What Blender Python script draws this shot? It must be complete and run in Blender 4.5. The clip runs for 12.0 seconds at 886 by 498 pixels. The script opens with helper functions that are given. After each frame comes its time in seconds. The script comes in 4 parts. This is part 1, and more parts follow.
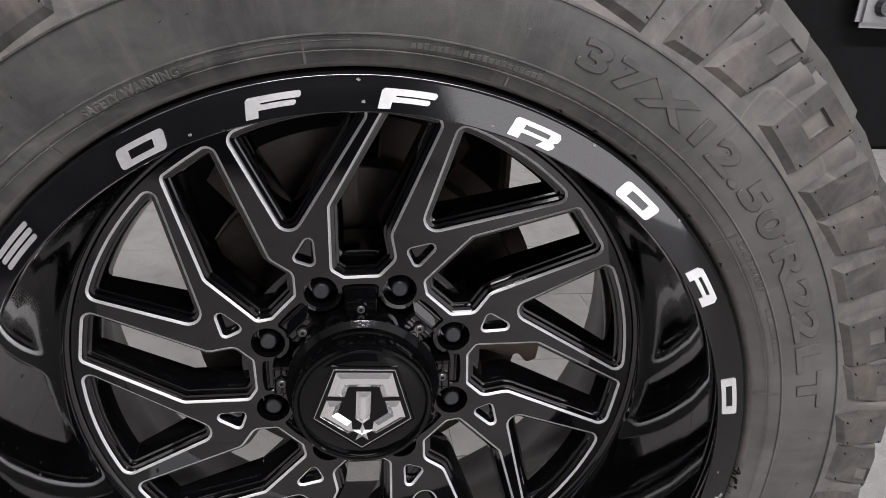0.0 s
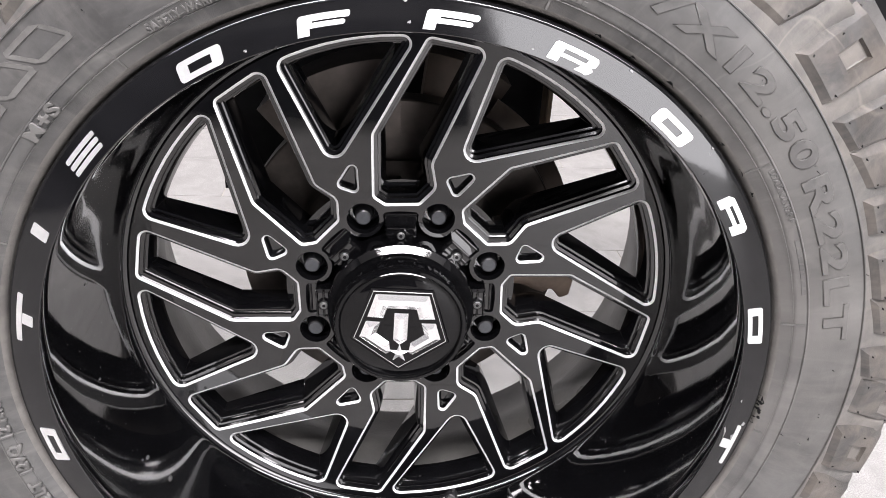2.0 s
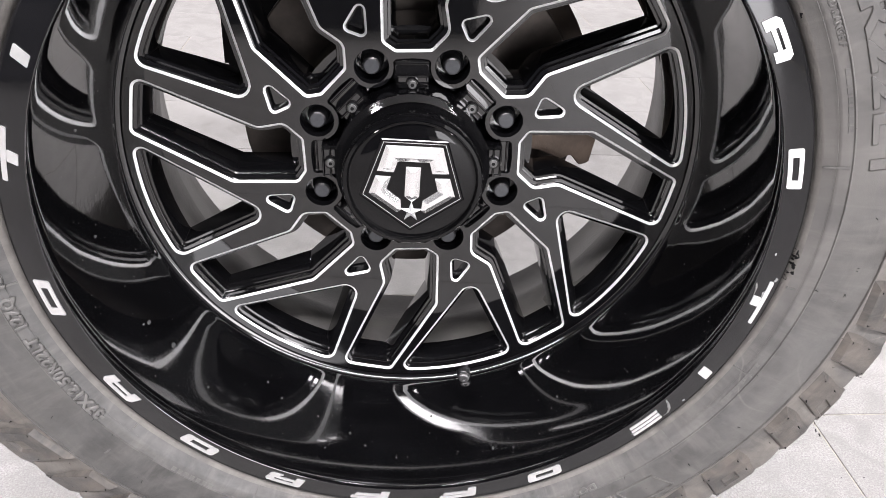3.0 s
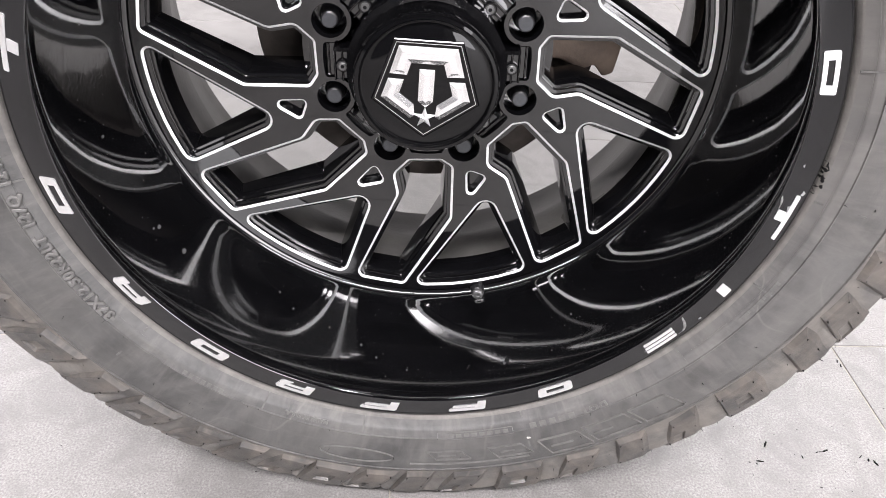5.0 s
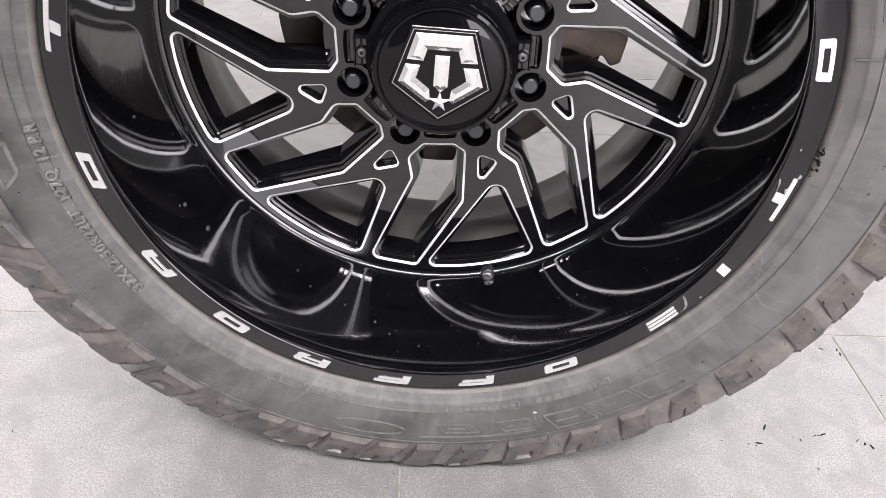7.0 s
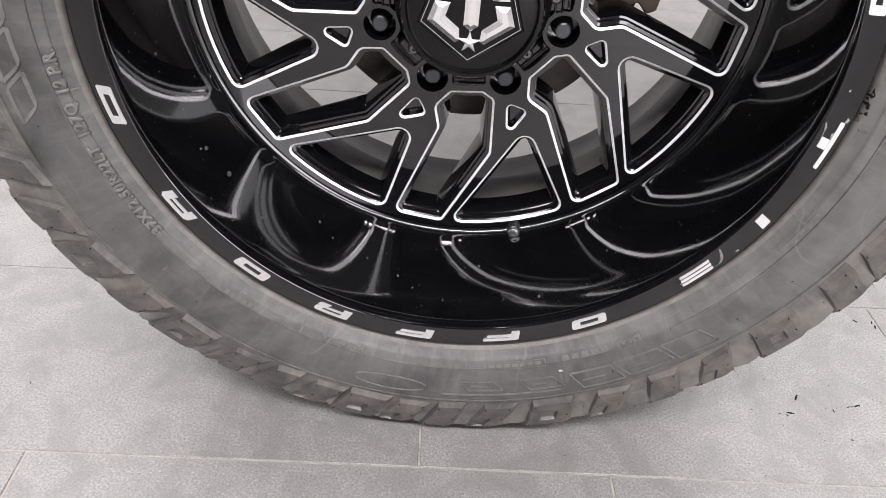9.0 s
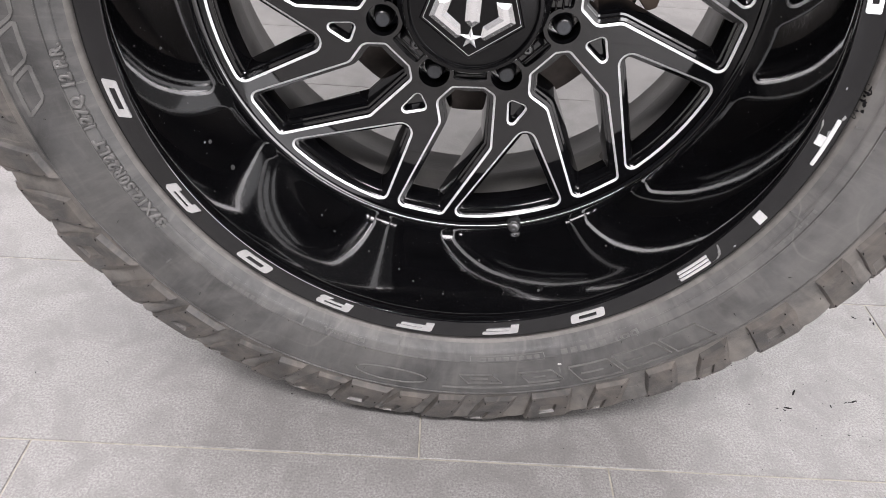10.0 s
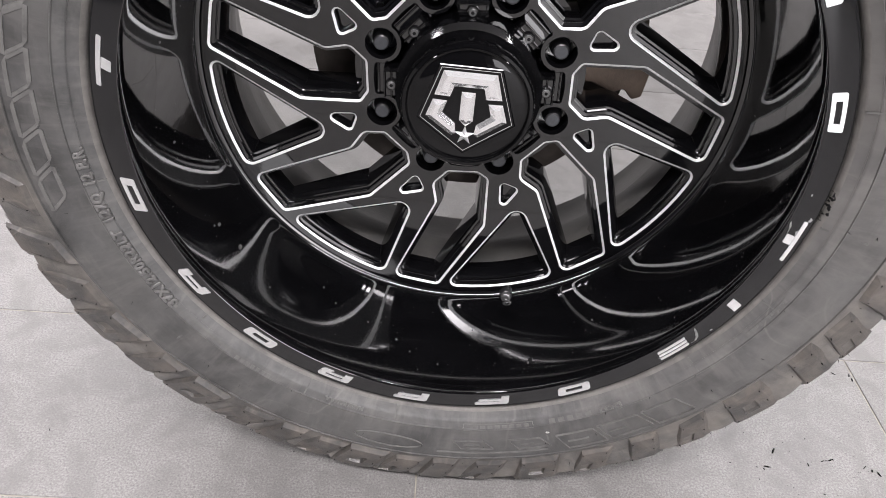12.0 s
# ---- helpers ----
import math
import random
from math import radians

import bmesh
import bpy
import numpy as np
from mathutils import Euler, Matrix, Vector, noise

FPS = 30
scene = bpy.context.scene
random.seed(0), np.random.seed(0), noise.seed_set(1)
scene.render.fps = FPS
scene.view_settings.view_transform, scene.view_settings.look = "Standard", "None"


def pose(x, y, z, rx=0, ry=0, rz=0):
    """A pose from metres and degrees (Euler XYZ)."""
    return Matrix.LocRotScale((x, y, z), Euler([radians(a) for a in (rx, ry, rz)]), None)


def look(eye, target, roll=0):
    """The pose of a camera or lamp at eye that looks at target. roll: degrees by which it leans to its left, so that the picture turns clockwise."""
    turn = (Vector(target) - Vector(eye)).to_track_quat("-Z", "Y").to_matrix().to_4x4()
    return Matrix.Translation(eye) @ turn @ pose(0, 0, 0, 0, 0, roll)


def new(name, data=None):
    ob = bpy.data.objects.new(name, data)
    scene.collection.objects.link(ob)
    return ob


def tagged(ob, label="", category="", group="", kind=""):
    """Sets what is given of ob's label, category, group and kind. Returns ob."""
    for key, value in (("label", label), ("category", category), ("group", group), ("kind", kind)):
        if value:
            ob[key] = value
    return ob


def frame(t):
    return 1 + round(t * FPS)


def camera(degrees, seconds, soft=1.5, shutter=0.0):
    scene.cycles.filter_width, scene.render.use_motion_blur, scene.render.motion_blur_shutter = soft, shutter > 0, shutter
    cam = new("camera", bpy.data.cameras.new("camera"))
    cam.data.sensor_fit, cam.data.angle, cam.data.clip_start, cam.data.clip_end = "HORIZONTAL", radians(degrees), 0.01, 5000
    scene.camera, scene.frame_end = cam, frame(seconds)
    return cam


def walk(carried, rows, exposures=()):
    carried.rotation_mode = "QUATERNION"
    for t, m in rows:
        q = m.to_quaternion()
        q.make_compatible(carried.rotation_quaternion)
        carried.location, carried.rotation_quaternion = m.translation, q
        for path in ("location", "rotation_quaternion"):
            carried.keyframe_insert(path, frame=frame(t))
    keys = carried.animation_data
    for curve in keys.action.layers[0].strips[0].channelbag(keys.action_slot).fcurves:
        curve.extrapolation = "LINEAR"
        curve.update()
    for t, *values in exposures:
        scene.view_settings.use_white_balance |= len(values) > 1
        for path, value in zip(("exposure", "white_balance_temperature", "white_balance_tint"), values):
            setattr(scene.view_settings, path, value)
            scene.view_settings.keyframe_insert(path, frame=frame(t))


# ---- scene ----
cam = camera(60.32, 12.0, soft=0.6)
ROWS = [
    (0.0, -0.0079, -0.4628, 0.8245, 66.78, -2.88, -5.95),
    (0.5, -0.0133, -0.4688, 0.8335, 65.15, -2.90, -3.24),
    (1.0, -0.0117, -0.4698, 0.8285, 64.87, -3.07, -2.61),
    (1.5, -0.0106, -0.4846, 0.8189, 64.54, -3.17, -2.51),
    (2.0, -0.0089, -0.4980, 0.8057, 63.98, -3.22, -2.59),
    (2.5, -0.0171, -0.4990, 0.7611, 62.27, -3.05, -2.51),
    (3.0, -0.0126, -0.4942, 0.7246, 59.07, -3.05, -2.29),
    (3.5, -0.0081, -0.4913, 0.6911, 56.60, -2.87, -1.55),
    (5.5, 0.0027, -0.4966, 0.6974, 54.18, -3.08, 0.32),
    (6.0, 0.0036, -0.5119, 0.6948, 54.18, -3.11, 0.50),
    (6.5, 0.0025, -0.5198, 0.6943, 54.30, -3.19, 0.69),
    (7.0, -0.0033, -0.5301, 0.6984, 54.24, -3.24, 0.93),
    (7.5, -0.0067, -0.5344, 0.6771, 54.17, -3.22, 1.34),
    (9.5, -0.0080, -0.5366, 0.6545, 53.22, -3.31, 2.86),
    (10.0, -0.0054, -0.5426, 0.6584, 53.10, -3.39, 3.01),
    (10.5, -0.0011, -0.5489, 0.6732, 53.11, -3.46, 3.14),
    (11.0, -0.0014, -0.5498, 0.6780, 53.17, -3.49, 3.19),
    (11.5, -0.0018, -0.5500, 0.6945, 53.18, -3.56, 3.26),
    (12.0, -0.0058, -0.5364, 0.7404, 53.61, -3.68, 3.23),
]
walk(cam, [(t, pose(x, y, z, rx, ry, rz)) for t, x, y, z, rx, ry, rz in ROWS],
     exposures=[(t, stops, 6520, 14.0) for t, stops in ((0.0, -0.58), (0.4, -0.23), (0.8, 0.23), (1.2, 0.50), (2.5, 0.64), (5.5, 0.62), (7.0, 0.53), (9.5, 0.20), (12.0, 0.14))])

# ---- world and light ----
world = bpy.data.worlds.new("world")
scene.world = world
world.use_nodes = True
wn = world.node_tree.nodes
sky = wn.new("ShaderNodeTexSky")
sky.sky_type, sky.sun_disc = "NISHITA", False
sky.sun_elevation, sky.sun_rotation = radians(40), radians(150)
world.node_tree.links.new(sky.outputs[0], wn["Background"].inputs[0])
wn["Background"].inputs[1].default_value = 0.1


def area(name, place, target, sx, sy, watts, colour=(1, 1, 1)):
    lamp = bpy.data.lights.new(name, "AREA")
    lamp.shape, lamp.size, lamp.size_y, lamp.energy, lamp.color = "RECTANGLE", sx, sy, watts, colour
    ob = new(name, lamp)
    ob.matrix_world = look(place, target)
    return ob


ROOM = (-5.0, 5.0, -5.0, 6.0, 3.6)
for lx in (-2.6, 0.0, 2.6):
    for ly in (-2.2, 0.6, 3.4):
        area("ceiling_lamp", (lx, ly, 3.45), (lx, ly + 0.0001, 0), 2.6, 0.28, ((105, 200, 100)[round(lx / 2.6) + 1] if ly < 0 else (118, 45, 72)[round(lx / 2.6) + 1] if ly < 3 else 125), (1.0, 0.98, 0.995))
area("door_daylight", (2.9, -4.9, 1.25), (2.9, 0, 1.25), 3.8, 2.5, 200, (0.98, 0.985, 1.0))


# ---- materials ----
def material(name, base, rough=0.5, metal=0.0, vary=0.15, scale=40.0, bump=0.0, bump_scale=200.0, dust=None, dust_amount=0.0,
             dust_scale=18.0, piece=0.0, rough_vary=0.0, coat=0.0, specks=0.0, scuff=0.0, scuff_colour=(0.25, 0.235, 0.215), side_tone=0.0, grit=0.0):
    m = bpy.data.materials.new(name)
    m.use_nodes = True
    t = m.node_tree
    b = t.nodes["Principled BSDF"]
    b.inputs["Roughness"].default_value, b.inputs["Metallic"].default_value = rough, metal
    b.inputs["Coat Weight"].default_value = coat
    b.inputs["Coat Roughness"].default_value = 0.03

    def node(kind, **values):
        n = t.nodes.new(kind)
        for k, v in values.items():
            n.inputs[k].default_value = v
        return n

    def link(a, b_):
        t.links.new(a, b_)

    co = t.nodes.new("ShaderNodeTexCoord").outputs["Object"]
    n1 = node("ShaderNodeTexNoise", Scale=scale, Detail=6.0, Roughness=0.6)
    link(co, n1.inputs["Vector"])
    mix = t.nodes.new("ShaderNodeMix")
    mix.data_type = "RGBA"
    lo = [c * (1 - vary) for c in base]
    hi = [min(1, c * (1 + vary)) for c in base]
    mix.inputs[6].default_value, mix.inputs[7].default_value = (*lo, 1), (*hi, 1)
    ramp = node("ShaderNodeMapRange", **{"From Min": 0.3, "From Max": 0.7})
    link(n1.outputs["Fac"], ramp.inputs["Value"])
    link(ramp.outputs["Result"], mix.inputs[0])
    colour = mix.outputs[2]
    if dust:
        n2 = node("ShaderNodeTexNoise", Scale=dust_scale, Detail=8.0, Roughness=0.65, Distortion=0.6)
        link(co, n2.inputs["Vector"])
        r2 = node("ShaderNodeMapRange", **{"From Min": 0.42, "From Max": 0.72, "To Max": dust_amount})
        link(n2.outputs["Fac"], r2.inputs["Value"])
        mix2 = t.nodes.new("ShaderNodeMix")
        mix2.data_type = "RGBA"
        mix2.inputs[7].default_value = (*dust, 1)
        link(colour, mix2.inputs[6])
        link(r2.outputs["Result"], mix2.inputs[0])
        colour = mix2.outputs[2]
    if scuff:
        # wiping marks that run outwards from the axle, and thin wandering scratches
        sub = t.nodes.new("ShaderNodeVectorMath")
        sub.operation = "SUBTRACT"
        sub.inputs[1].default_value = (0, 0, 0.4408)
        link(co, sub.inputs[0])
        sep = t.nodes.new("ShaderNodeSeparateXYZ")
        link(sub.outputs[0], sep.inputs[0])
        ln = t.nodes.new("ShaderNodeVectorMath")
        ln.operation = "LENGTH"
        link(sub.outputs[0], ln.inputs[0])
        at = t.nodes.new("ShaderNodeMath")
        at.operation = "ARCTAN2"
        link(sep.outputs["Z"], at.inputs[0])
        link(sep.outputs["X"], at.inputs[1])
        com = t.nodes.new("ShaderNodeCombineXYZ")
        link(ln.outputs["Value"], com.inputs["X"])
        link(at.outputs[0], com.inputs["Y"])
        for stretch, lo_, hi_, k in (((16.0, 22.0, 1.0), 0.50, 0.80, scuff), ((90.0, 7.0, 1.0), 0.54, 0.80, scuff * 0.6)):
            mp = t.nodes.new("ShaderNodeMapping")
            mp.inputs["Scale"].default_value = stretch
            link(com.outputs[0], mp.inputs["Vector"])
            n6 = node("ShaderNodeTexNoise", Scale=1.0, Detail=7.0, Roughness=0.62, Distortion=0.5)
            link(mp.outputs[0], n6.inputs["Vector"])
            r7 = node("ShaderNodeMapRange", **{"From Min": lo_, "From Max": hi_, "To Max": k})
            link(n6.outputs["Fac"], r7.inputs["Value"])
            mx = t.nodes.new("ShaderNodeMix")
            mx.data_type = "RGBA"
            mx.inputs[7].default_value = (*scuff_colour, 1)
            link(colour, mx.inputs[6])
            link(r7.outputs["Result"], mx.inputs[0])
            colour = mx.outputs[2]
        n7 = node("ShaderNodeTexNoise", Scale=7.0, Detail=1.5, Roughness=0.4, Distortion=0.3)
        link(co, n7.inputs["Vector"])
        sb = t.nodes.new("ShaderNodeMath")
        sb.operation = "SUBTRACT"
        sb.inputs[1].default_value = 0.5
        link(n7.outputs["Fac"], sb.inputs[0])
        ab = t.nodes.new("ShaderNodeMath")
        ab.operation = "ABSOLUTE"
        link(sb.outputs[0], ab.inputs[0])
        r8 = node("ShaderNodeMapRange", **{"From Min": 0.005, "From Max": 0.001, "To Max": 0.7})
        link(ab.outputs[0], r8.inputs["Value"])
        n8 = node("ShaderNodeTexNoise", Scale=9.0, Detail=2.0)
        link(co, n8.inputs["Vector"])
        r9 = node("ShaderNodeMapRange", **{"From Min": 0.50, "From Max": 0.62, "To Max": scuff})
        link(n8.outputs["Fac"], r9.inputs["Value"])
        mu2 = t.nodes.new("ShaderNodeMath")
        mu2.operation = "MULTIPLY"
        link(r8.outputs["Result"], mu2.inputs[0])
        link(r9.outputs["Result"], mu2.inputs[1])
        mx = t.nodes.new("ShaderNodeMix")
        mx.data_type = "RGBA"
        mx.inputs[7].default_value = (*scuff_colour, 1)
        link(colour, mx.inputs[6])
        link(mu2.outputs[0], mx.inputs[0])
        colour = mx.outputs[2]
    if grit:
        # pale grains and dark pores of fired stoneware
        for size, lo_, hi_, tone in ((260.0, 0.16, 0.06, (0.40, 0.395, 0.385)), (210.0, 0.15, 0.05, (0.10, 0.097, 0.094))):
            vg = node("ShaderNodeTexVoronoi", Scale=size)
            link(co, vg.inputs["Vector"])
            rg = node("ShaderNodeMapRange", **{"From Min": lo_, "From Max": hi_, "To Max": grit})
            link(vg.outputs["Distance"], rg.inputs["Value"])
            mx = t.nodes.new("ShaderNodeMix")
            mx.data_type = "RGBA"
            mx.inputs[7].default_value = (*tone, 1)
            link(colour, mx.inputs[6])
            link(rg.outputs["Result"], mx.inputs[0])
            colour = mx.outputs[2]
    if side_tone:
        # a paler tone that grows towards +x, broken up in clouds
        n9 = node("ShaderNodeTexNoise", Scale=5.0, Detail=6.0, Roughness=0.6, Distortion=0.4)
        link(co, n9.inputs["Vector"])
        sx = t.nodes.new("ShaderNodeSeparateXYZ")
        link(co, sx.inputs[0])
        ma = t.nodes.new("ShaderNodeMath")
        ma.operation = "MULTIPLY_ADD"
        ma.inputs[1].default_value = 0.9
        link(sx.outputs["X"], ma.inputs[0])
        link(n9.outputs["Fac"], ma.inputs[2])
        ra = node("ShaderNodeMapRange", **{"From Min": 0.55, "From Max": 0.95, "To Max": side_tone})
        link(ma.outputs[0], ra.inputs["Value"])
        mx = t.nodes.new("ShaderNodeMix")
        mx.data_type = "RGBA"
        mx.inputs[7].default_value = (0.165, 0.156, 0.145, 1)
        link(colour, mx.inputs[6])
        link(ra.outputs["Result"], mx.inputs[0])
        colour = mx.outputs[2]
    if specks:
        vo = node("ShaderNodeTexVoronoi", Scale=90.0)
        link(co, vo.inputs["Vector"])
        r5 = node("ShaderNodeMapRange", **{"From Min": 0.12, "From Max": 0.05, "To Max": specks})
        link(vo.outputs["Distance"], r5.inputs["Value"])
        n5 = node("ShaderNodeTexNoise", Scale=11.0, Detail=2.0)
        link(co, n5.inputs["Vector"])
        r6 = node("ShaderNodeMapRange", **{"From Min": 0.55, "From Max": 0.66})
        link(n5.outputs["Fac"], r6.inputs["Value"])
        mu = t.nodes.new("ShaderNodeMath")
        mu.operation = "MULTIPLY"
        link(r5.outputs["Result"], mu.inputs[0])
        link(r6.outputs["Result"], mu.inputs[1])
        mix5 = t.nodes.new("ShaderNodeMix")
        mix5.data_type = "RGBA"
        mix5.inputs[7].default_value = (0.26, 0.255, 0.25, 1)
        link(colour, mix5.inputs[6])
        link(mu.outputs[0], mix5.inputs[0])
        colour = mix5.outputs[2]
    if piece:
        info = t.nodes.new("ShaderNodeObjectInfo")
        r3 = node("ShaderNodeMapRange", **{"To Min": 1 - piece, "To Max": 1 + piece})
        link(info.outputs["Random"], r3.inputs["Value"])
        mul = t.nodes.new("ShaderNodeVectorMath")
        mul.operation = "SCALE"
        link(colour, mul.inputs[0])
        link(r3.outputs["Result"], mul.inputs["Scale"])
        colour = mul.outputs[0]
    link(colour, b.inputs["Base Color"])
    if rough_vary:
        n4 = node("ShaderNodeTexNoise", Scale=scale * 0.4, Detail=5.0)
        link(co, n4.inputs["Vector"])
        r4 = node("ShaderNodeMapRange", **{"From Min": 0.3, "From Max": 0.75, "To Min": max(0.01, rough - rough_vary), "To Max": rough + rough_vary})
        link(n4.outputs["Fac"], r4.inputs["Value"])
        link(r4.outputs["Result"], b.inputs["Roughness"])
    if bump:
        n3 = node("ShaderNodeTexNoise", Scale=bump_scale, Detail=4.0, Roughness=0.6)
        link(co, n3.inputs["Vector"])
        bp = node("ShaderNodeBump", Strength=bump, Distance=0.001)
        link(n3.outputs["Fac"], bp.inputs["Height"])
        link(bp.outputs["Normal"], b.inputs["Normal"])
    return m


GLOSS = material("gloss_black_paint", (0.0026, 0.0026, 0.0030), 0.022, 0, 0.3, 30, 0.045, 300, rough_vary=0.012, specks=0.10, coat=1.0)
SATIN = material("black_face_paint", (0.0030, 0.0030, 0.0034), 0.05, 0, 0.3, 30, 0.03, 120, rough_vary=0.02, specks=0.08, coat=0.7)
CAP = material("dark_reflection_black_plastic", (0.0022, 0.0022, 0.0025), 0.03, 0, 0.3, 30, 0.01, 120, rough_vary=0.012, specks=0.05)
# specular cut to stand in for a dark reflection on the cap
CAP.node_tree.nodes["Principled BSDF"].inputs["Specular IOR Level"].default_value = 0.3
BARREL = material("dusty_inner_barrel", (0.075, 0.073, 0.070), 0.34, 0, 0.25, 20, 0.25, 300, (0.15, 0.142, 0.13), 0.5, 14, rough_vary=0.08)
LIP = material("gloss_black_lip", (0.0052, 0.0052, 0.0058), 0.08, 0, 0.3, 30, 0.03, 80, rough_vary=0.04, specks=0.16)
LUG = material("lug_rubber", (0.047, 0.045, 0.043), 0.46, 0, 0.35, 60, 0.22, 900, (0.125, 0.107, 0.091), 0.85, 26, rough_vary=0.14, scuff=0.55, scuff_colour=(0.18, 0.158, 0.136))
VALLEY = material("dusty_shoulder_rubber", (0.072, 0.069, 0.066), 0.52, 0, 0.4, 60, 0.28, 700, (0.185, 0.166, 0.144), 0.8, 13, rough_vary=0.16, scuff=0.5, scuff_colour=(0.22, 0.197, 0.170), side_tone=0.3)
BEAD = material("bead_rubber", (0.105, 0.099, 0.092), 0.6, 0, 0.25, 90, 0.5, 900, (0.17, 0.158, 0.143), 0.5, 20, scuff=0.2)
DARKRUBBER = material("wiped_rubber", (0.046, 0.0454, 0.0446), 0.46, 0, 0.45, 26, 0.22, 1300, (0.115, 0.111, 0.106), 0.7, 11, rough_vary=0.15, scuff=0.34, scuff_colour=(0.18, 0.170, 0.160), side_tone=0.42)
TAN = material("tan_bracket", (0.14, 0.105, 0.07), 0.6, 0, 0.3, 40)
MILLED = material("milled_aluminium", (0.80, 0.80, 0.80), 0.5, 0.65, 0.08, 300, 0.2, 900)
SILVER = material("silver_letter", (0.80, 0.80, 0.80), 0.42, 0.85, 0.06, 200, 0.2, 1200)
CHROME = material("satin_chrome", (0.90, 0.90, 0.90), 0.13, 0.86, 0.03, 40)
RUBBER = material("dusty_rubber", (0.056, 0.0553, 0.0545), 0.48, 0, 0.4, 40, 0.35, 1300, (0.13, 0.126, 0.12), 0.7, 14, rough_vary=0.17, scuff=0.36, scuff_colour=(0.21, 0.200, 0.188), side_tone=0.48)
MOULD = material("shiny_moulded_rubber", (0.048, 0.0472, 0.0464), 0.42, 0, 0.25, 90, 0.3, 1400, (0.14, 0.135, 0.128), 0.5, 40, rough_vary=0.14, side_tone=0.4)
WORN = material("dusty_raised_rubber", (0.088, 0.086, 0.083), 0.45, 0, 0.35, 90, 0.2, 1400, (0.15, 0.145, 0.137), 0.5, 40, rough_vary=0.14)
NUT = material("black_nut", (0.010, 0.010, 0.011), 0.3, 0.0, 0.2, 200)
DROP = material("dried_drop", (0.055, 0.055, 0.055), 0.3, 0, 0.5, 900)
SCREW = material("screw_steel", (0.18, 0.18, 0.18), 0.32, 0.8, 0.2, 300)
SILVER_DUST = material("pale_chalk_mark", (0.36, 0.35, 0.335), 0.8, 0, 0.3, 600)
SMEAR = material("dried_compound", (0.16, 0.158, 0.155), 0.5, 0, 0.35, 500, 0.4, 900)
NUT_TOP = material("worn_nut_top", (0.036, 0.038, 0.042), 0.36, 0.0, 0.25, 300)
TILE = material("porcelain_tile", (0.206, 0.200, 0.193), 0.42, 0, 0.42, 420, 0.10, 900, (0.140, 0.135, 0.130), 0.9, 17, piece=0.03, grit=0.38)
GROUT = material("grout", (0.28, 0.262, 0.222), 0.9, 0, 0.3, 60)
CEILING = material("ceiling_paint", (0.42, 0.415, 0.415), 0.8, 0, 0.06, 3)
GREYWALL = material("grey_wall_paint", (0.11, 0.109, 0.11), 0.8, 0, 0.08, 3)
DARKWALL = material("dark_wall_paint", (0.10, 0.10, 0.105), 0.7, 0, 0.1, 3)
DARK_SLAB = material("blue_black_slab", (0.032, 0.033, 0.040), 0.4, 0, 0.2, 6)
GRIT = material("dark_grit", (0.05, 0.048, 0.046), 0.8, 0, 0.4, 500)
DISC = material("brake_iron", (0.085, 0.072, 0.064), 0.45, 0.7, 0.25, 60)
BROWN = material("brown_cast_iron", (0.150, 0.108, 0.082), 0.55, 0.2, 0.35, 30, 0.4, 400, (0.07, 0.055, 0.045), 0.6, 25)
RUST = material("rusty_steel", (0.070, 0.052, 0.041), 0.7, 0.2, 0.4, 25)
PLASTIC = material("black_plastic", (0.006, 0.006, 0.0064), 0.85, 0, 0.2, 80)
PLASTIC.node_tree.nodes["Principled BSDF"].inputs["Specular IOR Level"].default_value = 0.15
GREYMETAL = material("grey_plate", (0.25, 0.25, 0.25), 0.5, 0.3, 0.15, 30)

# ---- builders ----
HZ, PH = 0.4408, 1.83
FACE = 0.139


def mesh_of(name, verts, faces, mats, smooth=False, slots=None):
    me = bpy.data.meshes.new(name)
    me.from_pydata(verts, [], faces)
    for m in mats:
        me.materials.append(m)
    if slots:
        me.polygons.foreach_set("material_index", slots)
    if smooth:
        me.polygons.foreach_set("use_smooth", [True] * len(me.polygons))
        if smooth != "all":
            me.set_sharp_from_angle(angle=radians(smooth))
    me.update()
    return me


def part(name, me, parent, label=""):
    ob = new(name, me)
    ob.parent = parent
    ob.matrix_parent_inverse = parent.matrix_world.inverted()
    if label:
        ob["label"] = label
    return ob


def holder(name, x, y, z, label, category, group=""):
    ob = new(name)
    ob.empty_display_size = 0.05
    ob.matrix_world = pose(x, y, z)
    bpy.context.view_layer.update()
    return tagged(ob, label, category, group)


def P(r, deg, y):
    a = radians(deg)
    return (r * math.cos(a), y, HZ + r * math.sin(a))


def lathe(name, profile, mats, n=192, slots=None, smooth=35, shape=None, closed=False):
    """A turned body about the wheel's axle. profile: (r, y)."""
    m = len(profile)
    v = [P(r, 360 * i / n, y) for i in range(n) for r, y in profile]
    if shape:
        v = [shape(*q) for q in v]
    f, s = [], []
    for i in range(n):
        a, b = i * m, (i + 1) % n * m
        for k in range(m if closed else m - 1):
            l = (k + 1) % m
            f.append((a + k, b + k, b + l, a + l))
            s.append(slots[k] if slots else 0)
    return mesh_of(name, v, f, mats, smooth, s)


